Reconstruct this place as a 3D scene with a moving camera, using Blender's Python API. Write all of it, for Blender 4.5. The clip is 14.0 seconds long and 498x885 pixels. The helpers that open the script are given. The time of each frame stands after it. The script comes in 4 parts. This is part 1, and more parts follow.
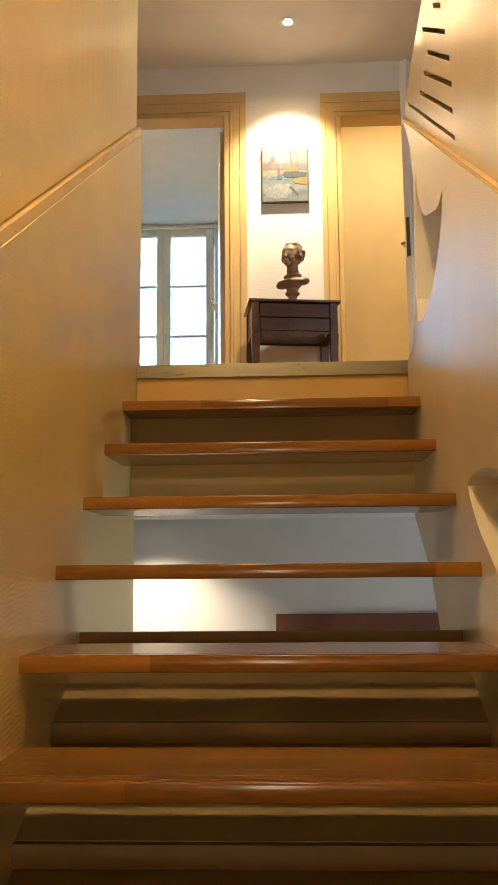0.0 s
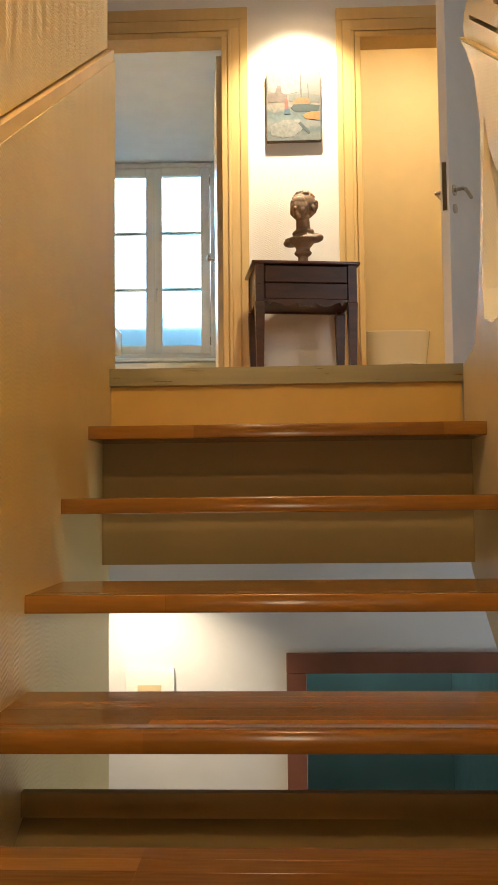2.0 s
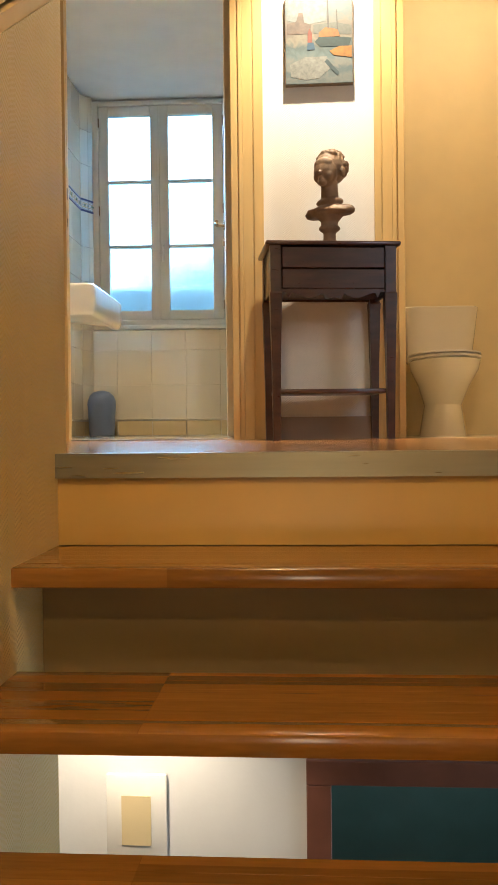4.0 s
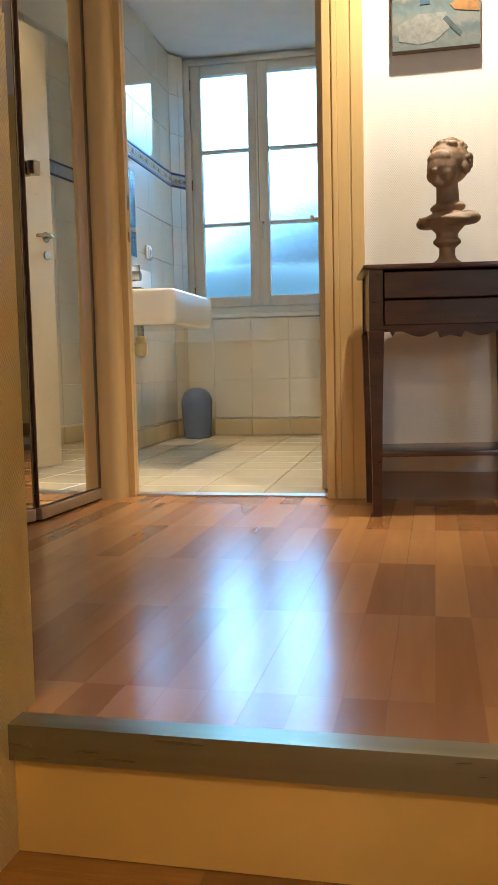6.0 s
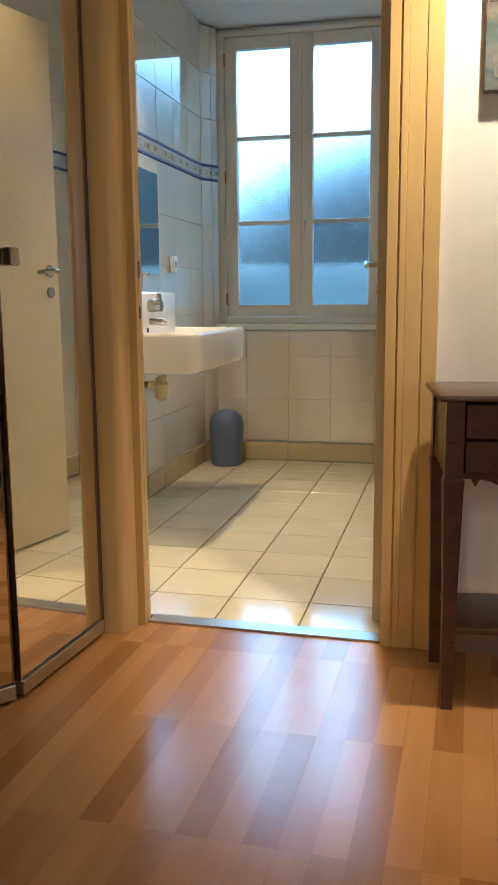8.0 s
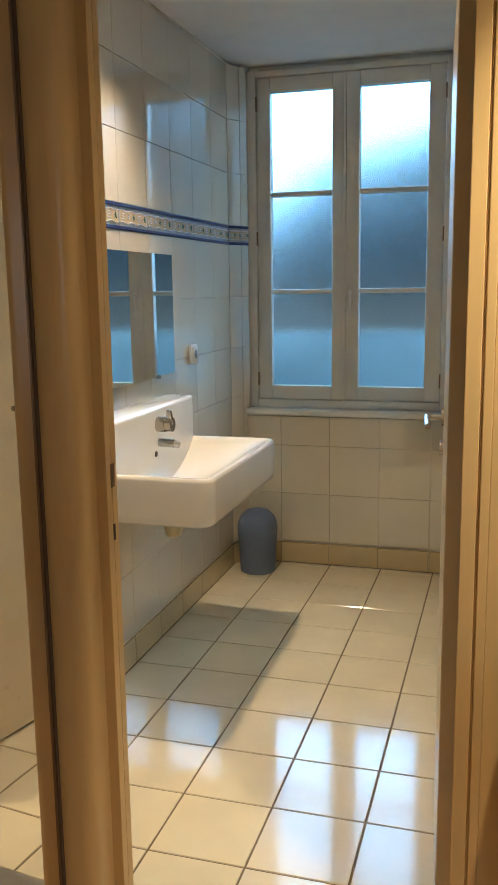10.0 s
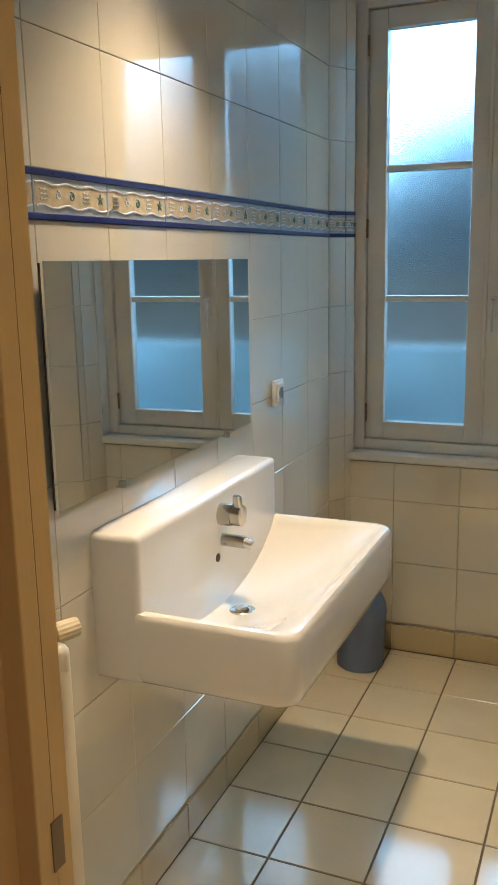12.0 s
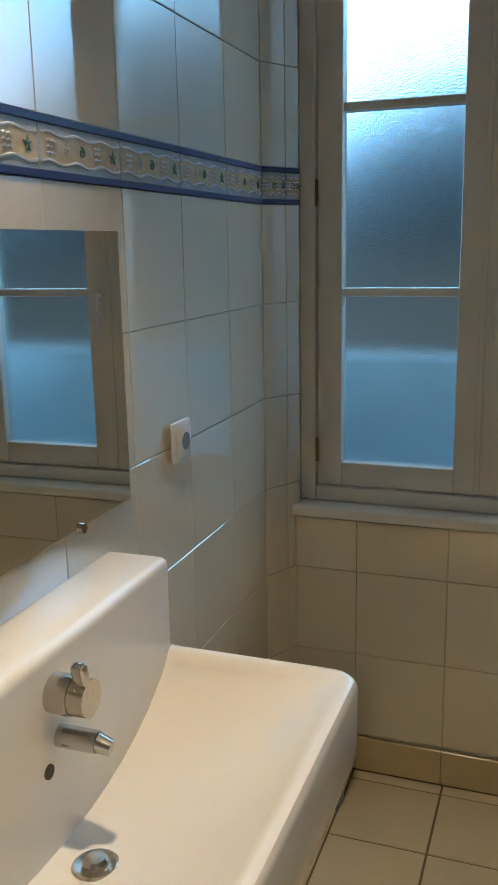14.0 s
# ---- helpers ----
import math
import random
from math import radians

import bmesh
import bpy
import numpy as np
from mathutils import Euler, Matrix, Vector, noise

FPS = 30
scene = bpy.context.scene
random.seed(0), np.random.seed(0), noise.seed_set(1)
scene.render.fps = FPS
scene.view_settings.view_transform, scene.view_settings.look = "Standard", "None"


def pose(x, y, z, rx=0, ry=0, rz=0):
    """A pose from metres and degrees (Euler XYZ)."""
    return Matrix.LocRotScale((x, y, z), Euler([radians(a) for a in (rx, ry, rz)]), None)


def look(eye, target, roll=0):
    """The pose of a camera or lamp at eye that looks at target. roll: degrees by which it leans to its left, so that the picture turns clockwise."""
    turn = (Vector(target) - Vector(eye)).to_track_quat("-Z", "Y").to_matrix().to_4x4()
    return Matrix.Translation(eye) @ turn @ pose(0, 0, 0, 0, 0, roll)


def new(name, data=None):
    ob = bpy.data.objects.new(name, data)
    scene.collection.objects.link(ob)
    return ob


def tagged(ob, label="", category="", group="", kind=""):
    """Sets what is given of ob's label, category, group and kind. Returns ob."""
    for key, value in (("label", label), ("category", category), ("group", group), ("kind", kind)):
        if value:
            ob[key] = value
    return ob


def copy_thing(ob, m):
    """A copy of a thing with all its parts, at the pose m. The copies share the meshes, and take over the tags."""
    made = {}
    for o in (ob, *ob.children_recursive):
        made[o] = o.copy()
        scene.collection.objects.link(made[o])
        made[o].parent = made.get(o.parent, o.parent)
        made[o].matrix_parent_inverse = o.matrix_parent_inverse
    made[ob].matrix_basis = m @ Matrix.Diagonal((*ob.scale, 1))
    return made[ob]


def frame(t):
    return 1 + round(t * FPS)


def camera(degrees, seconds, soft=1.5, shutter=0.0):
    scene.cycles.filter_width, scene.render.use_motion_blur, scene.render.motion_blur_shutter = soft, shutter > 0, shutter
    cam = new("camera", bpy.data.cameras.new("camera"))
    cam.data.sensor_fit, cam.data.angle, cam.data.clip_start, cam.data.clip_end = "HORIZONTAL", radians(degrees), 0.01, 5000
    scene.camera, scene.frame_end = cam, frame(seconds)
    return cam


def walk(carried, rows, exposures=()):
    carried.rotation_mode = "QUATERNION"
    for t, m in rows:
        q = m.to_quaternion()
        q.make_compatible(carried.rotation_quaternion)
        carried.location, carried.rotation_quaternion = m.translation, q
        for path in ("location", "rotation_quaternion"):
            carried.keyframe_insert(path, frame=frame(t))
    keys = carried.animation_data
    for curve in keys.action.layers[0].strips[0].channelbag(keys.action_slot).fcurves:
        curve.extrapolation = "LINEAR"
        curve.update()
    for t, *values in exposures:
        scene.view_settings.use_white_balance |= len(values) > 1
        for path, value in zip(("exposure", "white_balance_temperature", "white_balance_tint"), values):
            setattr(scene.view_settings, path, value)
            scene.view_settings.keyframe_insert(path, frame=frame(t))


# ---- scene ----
from mathutils.geometry import tessellate_polygon

cam = camera(32.2, 14.0)
PATH = [
    (0, (0.047, -3.091, -0.737), (-0.036, -1.114, -0.45), -0.5),
    (0.5, (-0.016, -2.925, -0.628), (-0.044, -0.937, -0.408), -1.0),
    (1, (-0.03, -2.781, -0.556), (-0.01, -0.788, -0.389), -1.6),
    (1.5, (0.0, -2.583, -0.45), (-0.033, -0.59, -0.29), -1.3),
    (2, (-0.008, -2.416, -0.373), (-0.086, -0.422, -0.238), -0.6),
    (2.2, (-0.019, -2.319, -0.336), (-0.093, -0.325, -0.21), -0.6),
    (4.3, (0.02, -1.608, 0.108), (-0.148, 0.384, 0.045), -0.6),
    (4.5, (0.035, -1.54, 0.144), (-0.184, 0.447, 0.064), -0.5),
    (5, (0.071, -1.353, 0.261), (-0.286, 0.612, 0.149), -0.3),
    (5.5, (0.05, -1.186, 0.389), (-0.331, 0.772, 0.243), -1.0),
    (6, (0.065, -1.034, 0.474), (-0.356, 0.913, 0.296), -1.3),
    (6.5, (0.07, -0.841, 0.616), (-0.52, 1.058, 0.404), -1.6),
    (7, (0.029, -0.681, 0.734), (-0.514, 1.224, 0.464), -0.8),
    (7.2, (0.012, -0.625, 0.783), (-0.488, 1.288, 0.484), -0.5),
    (9.3, (-0.173, 0.100, 1.314), (-0.667, 2.009, 0.973), -0.5),
    (9.5, (-0.167, 0.193, 1.359), (-0.711, 2.092, 1.04), -0.4),
    (10, (-0.205, 0.396, 1.452), (-0.805, 2.270, 1.1), -0.8),
    (10.5, (-0.287, 0.610, 1.573), (-0.859, 2.478, 1.148), -0.7),
    (11, (-0.354, 0.872, 1.593), (-1.018, 2.710, 1.168), -0.6),
    (11.5, (-0.437, 1.179, 1.578), (-1.258, 2.959, 1.186), -0.9),
    (12, (-0.570, 1.434, 1.583), (-1.370, 3.220, 1.173), -1.1),
    (12.5, (-0.676, 1.696, 1.576), (-1.576, 3.431, 1.15), -1.3),
    (13, (-0.724, 1.941, 1.566), (-1.675, 3.649, 1.145), -1.3),
    (13.5, (-0.819, 2.176, 1.566), (-1.635, 3.949, 1.128), -1),
    (14, (-0.843, 2.406, 1.561), (-1.546, 4.224, 1.118), -1.1),
]
EXPOSURES = [(0.0, 0.68, 6450, 10), (2.2, 0.62, 6400, 10), (4.3, 0.55, 5950, 10), (5.0, 0.58, 5700, 10), (6.0, 0.32, 5750, 10), (7.0, 0.16, 5850, 10), (9.5, -0.22, 5950, 10), (10.5, -0.28, 6050, 10), (11.0, -0.25, 6050, 10), (12.0, -0.25, 6050, 10), (12.5, -0.42, 6050, 10), (13.5, -0.7, 6100, 10), (14.0, -0.9, 6100, 10)]
walk(cam, [(t, look(eye, target, roll)) for t, eye, target, roll in PATH], EXPOSURES)
# ---- light ----
world = bpy.data.worlds.new("world")
scene.world = world
world.use_nodes = True
wn, wl = world.node_tree.nodes, world.node_tree.links
sky = wn.new("ShaderNodeTexSky")
sky.sky_type, sky.sun_disc, sky.sun_elevation, sky.sun_rotation = "NISHITA", False, radians(38), radians(200)
wn["Background"].inputs["Strength"].default_value = 0.15
wl.new(sky.outputs[0], wn["Background"].inputs[0])
sun = new("sun", bpy.data.lights.new("sun", "SUN"))
sun.data.energy, sun.data.angle, sun.data.color = 1.0, radians(12), (1, 0.96, 0.9)
sun.matrix_world = look((0, 0, 0), (-0.3, -0.75, -0.6))


def area_lamp(name, eye, target, power, size, color, size_y=None, spread=180):
    lamp = new(name, bpy.data.lights.new(name, "AREA"))
    lamp.data.energy, lamp.data.size, lamp.data.color, lamp.data.spread = power, size, color, radians(spread)
    if size_y:
        lamp.data.shape, lamp.data.size_y = "RECTANGLE", size_y
    lamp.matrix_world = look(eye, target)
    return lamp


def spot_lamp(name, place, target, power, cone, blend, color, size=0.03):
    lamp = new(name, bpy.data.lights.new(name, "SPOT"))
    lamp.data.energy, lamp.data.spot_size, lamp.data.spot_blend = power, radians(cone), blend
    lamp.data.color, lamp.data.shadow_soft_size = color, size
    lamp.matrix_world = look(place, target)
    return lamp


WARM = (1.0, 0.70, 0.38)
DAY = (0.82, 0.90, 1.0)
area_lamp("daylight_bathroom", (-1.0, 6.3, 3.9), (-1.1, 4.6, 1.6), 15, 1.6, DAY)
area_lamp("daylight_side", (2.5, -1.5, 1.5), (0.9, 0.7, 1.0), 14, 0.9, DAY, 1.1)
spot_lamp("spot_landing", (0.10, 1.56, 2.40), (0.085, 1.99, 1.08), 150, 76, 0.8, (1.0, 0.84, 0.60))
spot_lamp("spot_landing_wide", (0.10, 1.55, 2.40), (0.10, 1.4, 0), 15, 150, 0.9, WARM)
# two added stair fills, placed for brightness; the low one has no fixture
spot_lamp("fill_stair", (-0.25, -2.3, 2.37), (0.1, -2.0, 0), 112, 150, 0.8, WARM)
spot_lamp("fill_stair_low", (-0.3, -3.6, 1.6), (0.3, -2.8, 0), 44, 150, 0.8, WARM)
spot_lamp("spot_bath", (-1.28, 3.20, 2.53), (-1.25, 3.20, 0), 150, 96, 1.0, (1.0, 0.77, 0.50))
spot_lamp("spot_bath_door", (-0.62, 2.42, 2.52), (-0.60, 2.42, 0), 36, 90, 1.0, (1.0, 0.76, 0.48))
spot_lamp("spot_wc", (0.85, 2.45, 2.80), (0.8, 2.7, 0), 26, 170, 0.9, (1.0, 0.80, 0.52))
spot_lamp("spot_lower", (-0.55, 0.55, -0.53), (-0.5, 0.74, -2), 26, 120, 0.7, (1, 0.8, 0.55))
# added fill to brighten the treads from below; no lamp known there
area_lamp("fill_foot_of_stair", (0.0, -5.3, -0.9), (0.1, -1.5, -0.9), 6, 0.5, (1.0, 0.80, 0.55))
# added cool fill under the ceiling so the teal room is not black
area_lamp("lower_beyond_fill", (0.45, 1.9, -0.62), (0.5, 1.9, -2), 4, 0.6, (0.85, 0.95, 1.0))
# added cool fill inside the lower room, whose walls have no window
area_lamp("lower_fill", (2.3, 0.2, -1.6), (0.0, 0.4, -1.6), 12, 1.0, (0.8, 0.9, 1.0))

# ---- materials ----


def material(name, color, rough=0.5, metal=0.0, vary=0.08, scale=6.0, bump=0.0, bump_scale=60.0, coat=0.0, random_tint=0.0, stretch=(1, 1, 1), spec=0.5):
    m = bpy.data.materials.new(name)
    m.use_nodes = True
    n, l = m.node_tree.nodes, m.node_tree.links
    b = n["Principled BSDF"]
    b.inputs["Roughness"].default_value = rough
    b.inputs["Metallic"].default_value = metal
    b.inputs["Coat Weight"].default_value = coat
    b.inputs["Specular IOR Level"].default_value = spec
    b.inputs["Base Color"].default_value = (*color, 1)
    tc, mp = n.new("ShaderNodeTexCoord"), n.new("ShaderNodeMapping")
    geo = n.new("ShaderNodeNewGeometry")
    l.new(geo.outputs["Position"], mp.inputs["Vector"])
    mp.inputs["Scale"].default_value = stretch
    nz = n.new("ShaderNodeTexNoise")
    nz.inputs["Scale"].default_value, nz.inputs["Detail"].default_value = scale, 6
    l.new(mp.outputs[0], nz.inputs["Vector"])
    ramp = n.new("ShaderNodeMapRange")
    ramp.inputs["From Min"].default_value, ramp.inputs["From Max"].default_value = 0.3, 0.7
    ramp.inputs["To Min"].default_value, ramp.inputs["To Max"].default_value = 1 - vary, 1 + vary
    l.new(nz.outputs["Fac"], ramp.inputs["Value"])
    value = ramp.outputs[0]
    if random_tint:
        info, r2, mul = n.new("ShaderNodeObjectInfo"), n.new("ShaderNodeMapRange"), n.new("ShaderNodeMath")
        r2.inputs["To Min"].default_value, r2.inputs["To Max"].default_value = 1 - random_tint, 1 + random_tint
        mul.operation = "MULTIPLY"
        l.new(info.outputs["Random"], r2.inputs["Value"])
        l.new(r2.outputs[0], mul.inputs[0]), l.new(value, mul.inputs[1])
        value = mul.outputs[0]
    mix = n.new("ShaderNodeVectorMath")
    mix.operation = "SCALE"
    mix.inputs[0].default_value = color
    l.new(value, mix.inputs["Scale"])
    l.new(mix.outputs[0], b.inputs["Base Color"])
    rr = n.new("ShaderNodeMapRange")
    rr.inputs["To Min"].default_value, rr.inputs["To Max"].default_value = rough * 0.8, min(1, rough * 1.2)
    nz2 = n.new("ShaderNodeTexNoise")
    nz2.inputs["Scale"].default_value = scale * 3.3
    l.new(mp.outputs[0], nz2.inputs["Vector"]), l.new(nz2.outputs["Fac"], rr.inputs["Value"]), l.new(rr.outputs[0], b.inputs["Roughness"])
    if bump:
        nb, bp = n.new("ShaderNodeTexNoise"), n.new("ShaderNodeBump")
        nb.inputs["Scale"].default_value, nb.inputs["Detail"].default_value = bump_scale, 4
        l.new(mp.outputs[0], nb.inputs["Vector"])
        bp.inputs["Strength"].default_value, bp.inputs["Distance"].default_value = bump, 0.004
        l.new(nb.outputs["Fac"], bp.inputs["Height"]), l.new(bp.outputs[0], b.inputs["Normal"])
    return m


def wallpaper(name, color, rough=0.45, relief=0.4):
    """Painted woven wallpaper: short raised ribs in a herringbone, with soft waves of the plaster beneath."""
    m = material(name, color, rough, vary=0.05, scale=2.5)
    n, l = m.node_tree.nodes, m.node_tree.links
    b = n["Principled BSDF"]
    geo = n.new("ShaderNodeNewGeometry")
    sep = n.new("ShaderNodeSeparateXYZ")
    l.new(geo.outputs["Position"], sep.inputs[0])

    def math_node(kind, a, c, third=None):
        q = n.new("ShaderNodeMath")
        q.operation = kind
        for i, v in enumerate((a, c)):
            if isinstance(v, (int, float)):
                q.inputs[i].default_value = v
            else:
                l.new(v, q.inputs[i])
        return q.outputs[0]

    across = math_node("ADD", sep.outputs["Y"], sep.outputs["X"])
    zig = math_node("PINGPONG", across, 0.034)
    slope = math_node("MULTIPLY", zig, 1.5)
    phase = math_node("ADD", sep.outputs["Z"], slope)
    ribs = math_node("SINE", math_node("MULTIPLY", phase, 640.0), 0)
    nz = n.new("ShaderNodeTexNoise")
    nz.inputs["Scale"].default_value = 130
    l.new(geo.outputs["Position"], nz.inputs["Vector"])
    height = math_node("ADD", math_node("MULTIPLY", ribs, 0.6), math_node("MULTIPLY", nz.outputs["Fac"], 0.9))
    nw = n.new("ShaderNodeTexNoise")
    nw.inputs["Scale"].default_value = 5
    l.new(geo.outputs["Position"], nw.inputs["Vector"])
    height = math_node("ADD", height, math_node("MULTIPLY", nw.outputs["Fac"], 5.0))
    bp = n.new("ShaderNodeBump")
    bp.inputs["Strength"].default_value, bp.inputs["Distance"].default_value = relief, 0.003
    l.new(height, bp.inputs["Height"]), l.new(bp.outputs[0], b.inputs["Normal"])
    return m


def strips(name, dark, light, rough, width, length, rotate=0.0, scale_grain=9.0, coat=0.0, grain=0.9, relief=0.03):
    """Strip-laminated wood: staves along local x, each of its own tone, with grain and thin joints."""
    m = bpy.data.materials.new(name)
    m.use_nodes = True
    n, l = m.node_tree.nodes, m.node_tree.links
    b = n["Principled BSDF"]
    geo, mp = n.new("ShaderNodeNewGeometry"), n.new("ShaderNodeMapping")
    mp.inputs["Rotation"].default_value = (0, 0, rotate)
    l.new(geo.outputs["Position"], mp.inputs["Vector"])
    br = n.new("ShaderNodeTexBrick")
    br.inputs["Color1"].default_value, br.inputs["Color2"].default_value = (0, 0, 0, 1), (1, 1, 1, 1)
    br.inputs["Mortar"].default_value = (0.3, 0.3, 0.3, 1)
    br.inputs["Scale"].default_value, br.inputs["Mortar Size"].default_value = 1, 0.0006
    br.inputs["Brick Width"].default_value, br.inputs["Row Height"].default_value = length, width
    br.offset, br.offset_frequency = 0.37, 1
    l.new(mp.outputs[0], br.inputs["Vector"])
    mp2, nz = n.new("ShaderNodeMapping"), n.new("ShaderNodeTexNoise")
    mp2.inputs["Scale"].default_value = (1.5, 14, 14)
    l.new(mp.outputs[0], mp2.inputs["Vector"]), l.new(mp2.outputs[0], nz.inputs["Vector"])
    nz.inputs["Scale"].default_value, nz.inputs["Detail"].default_value = scale_grain, 8
    mix = n.new("ShaderNodeMath")
    mix.operation = "MULTIPLY_ADD"
    l.new(nz.outputs["Fac"], mix.inputs[0])
    mix.inputs[1].default_value = grain
    mu = n.new("ShaderNodeMath")
    mu.operation = "MULTIPLY_ADD"
    l.new(br.outputs["Color"], mu.inputs[0])
    mu.inputs[1].default_value, mu.inputs[2].default_value = 0.55, 0.23 - grain / 2
    l.new(mu.outputs[0], mix.inputs[2])
    ramp = n.new("ShaderNodeValToRGB")
    ramp.color_ramp.elements[0].color, ramp.color_ramp.elements[1].color = (*dark, 1), (*light, 1)
    ramp.color_ramp.elements[0].position, ramp.color_ramp.elements[1].position = 0.15, 0.95
    l.new(mix.outputs[0], ramp.inputs["Fac"]), l.new(ramp.outputs[0], b.inputs["Base Color"])
    b.inputs["Roughness"].default_value, b.inputs["Coat Weight"].default_value = rough, coat
    bp = n.new("ShaderNodeBump")
    bp.inputs["Strength"].default_value, bp.inputs["Distance"].default_value = relief, 0.0005
    l.new(mix.outputs[0], bp.inputs["Height"]), l.new(bp.outputs[0], b.inputs["Normal"])
    return m


paint_stair = wallpaper("paint_stair", (0.72, 0.56, 0.23), 0.34, 0.3)
paint_ledge = material("paint_ledge", (0.72, 0.52, 0.22), 0.45, vary=0.06)
paint_white = wallpaper("paint_white", (0.78, 0.74, 0.68), 0.5, 0.2)
paint_right = wallpaper("paint_right", (0.72, 0.62, 0.43), 0.24, 0.13)
paint_lower = material("paint_lower", (0.74, 0.74, 0.74), 0.6, vary=0.03, bump=0.1)
paint_ceiling = material("paint_ceiling", (0.80, 0.76, 0.70), 0.7, vary=0.03)
paint_bath_ceiling = material("paint_bath_ceiling", (0.80, 0.81, 0.80), 0.5, vary=0.03)
paint_wc = material("paint_wc", (0.82, 0.68, 0.42), 0.6, vary=0.03)
paint_trim = material("paint_trim", (0.62, 0.42, 0.17), 0.32, vary=0.04, bump=0.05, bump_scale=30, stretch=(6, 6, 0.6))
paint_post = material("paint_post", (0.50, 0.40, 0.24), 0.4, vary=0.06)
paint_door = material("paint_door", (0.74, 0.71, 0.68), 0.35, vary=0.03, bump=0.05)
paint_door_cream = material("paint_door_cream", (0.66, 0.56, 0.38), 0.3, vary=0.03, bump=0.04)
paint_window = material("paint_window", (0.78, 0.76, 0.71), 0.3, vary=0.03, bump=0.03)
paint_riser = material("paint_riser", (0.46, 0.28, 0.07), 0.3, vary=0.08, scale=4)
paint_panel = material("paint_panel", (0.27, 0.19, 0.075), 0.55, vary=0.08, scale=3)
# near-black that puts shade into slots and holes; also underlay and mirror backing
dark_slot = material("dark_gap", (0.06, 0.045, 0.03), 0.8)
tread_wood = strips("tread_wood", (0.15, 0.060, 0.010), (0.35, 0.155, 0.027), 0.17, 0.045, 0.62, 0.0, coat=0.12, grain=0.5, relief=0.0)
floor_wood = strips("floor_wood", (0.28, 0.115, 0.030), (0.56, 0.27, 0.090), 0.22, 0.065, 0.42, math.pi / 2, scale_grain=2.5, coat=0.0, grain=0.3, relief=0.0)
table_wood = material("table_wood", (0.055, 0.018, 0.010), 0.3, vary=0.35, scale=5, stretch=(1, 8, 8), coat=0.3)
low_door_wood = material("low_door_wood", (0.22, 0.085, 0.055), 0.4, vary=0.2, scale=5)
teal_paint = material("teal_paint", (0.10, 0.17, 0.16), 0.4, vary=0.1)
green_paint = material("green_paint", (0.16, 0.32, 0.22), 0.4, vary=0.1)
brass_strip = material("brushed_strip", (0.31, 0.285, 0.20), 0.3, 1.0, vary=0.12, scale=4, stretch=(0.5, 8, 8))
alu = material("aluminium", (0.55, 0.54, 0.52), 0.35, 1.0, vary=0.1)
steel = material("steel", (0.52, 0.49, 0.44), 0.22, 1.0, vary=0.05)
aged_steel = material("aged_steel", (0.30, 0.22, 0.15), 0.4, 1.0, vary=0.1)
mirror_mat = material("mirror_glass", (0.86, 0.87, 0.85), 0.01, 1.0, vary=0.0)
mirror_warm = material("mirror_closet", (0.80, 0.76, 0.68), 0.015, 1.0, vary=0.0)
ceramic = material("ceramic", (0.82, 0.77, 0.68), 0.12, vary=0.015, coat=0.5)
wall_tile = material("wall_tile", (0.70, 0.64, 0.51), 0.035, vary=0.025, scale=4, bump=0.02, bump_scale=7, random_tint=0.02)
border_tile = material("border_tile", (0.40, 0.43, 0.46), 0.12, vary=0.12, scale=25, bump=0.2, bump_scale=60)
border_blue = material("border_blue", (0.018, 0.025, 0.12), 0.3, vary=0.2, scale=30)
border_pale = material("border_pale", (0.72, 0.75, 0.80), 0.15, vary=0.1, scale=30)
border_sand = material("border_sand", (0.52, 0.43, 0.28), 0.2, vary=0.15, scale=60)
border_green = material("border_green", (0.16, 0.28, 0.24), 0.2)
skirt_tile = material("skirt_tile", (0.58, 0.46, 0.26), 0.2, vary=0.05, random_tint=0.03)
floor_tile = material("floor_tile", (0.74, 0.64, 0.43), 0.10, vary=0.05, scale=5, bump=0.05, bump_scale=12, random_tint=0.035)
for glazed, ior in ((wall_tile, 2.2), (floor_tile, 1.7), (floor_wood, 1.65)):
    glazed.node_tree.nodes["Principled BSDF"].inputs["IOR"].default_value = ior
wall_tile.node_tree.nodes["Principled BSDF"].inputs["Coat Weight"].default_value = 0.8
grout = material("grout", (0.20, 0.15, 0.09), 0.85, vary=0.15, scale=20)
grout_wall = material("grout_wall", (0.64, 0.59, 0.49), 0.8, vary=0.1)
plastic_white = material("plastic_white", (0.78, 0.76, 0.72), 0.35, vary=0.02)
plastic_blue = material("plastic_blue", (0.13, 0.17, 0.27), 0.45, vary=0.08)
plastic_beige = material("plastic_beige", (0.66, 0.54, 0.32), 0.4, vary=0.05)
radiator_paint = material("radiator_paint", (0.66, 0.56, 0.38), 0.3, vary=0.05)
bronze = material("terracotta_patina", (0.24, 0.15, 0.085), 0.6, vary=0.35, scale=14, bump=0.3, bump_scale=45)
lamp_glow = material("lamp_glow", (1, 1, 1))
g = lamp_glow.node_tree.nodes["Principled BSDF"]
g.inputs["Emission Color"].default_value, g.inputs["Emission Strength"].default_value = (1, 0.86, 0.62, 1), 14
slate = material("slate", (0.035, 0.065, 0.085), 0.7, vary=0.25, scale=1.2)
foliage = material("foliage", (0.035, 0.065, 0.035), 0.8, vary=0.4, scale=2)
parapet_paint = material("parapet_paint", (0.70, 0.80, 0.85), 0.6, vary=0.05)
outside_wall = material("outside_wall", (0.35, 0.34, 0.31), 0.8, vary=0.1)


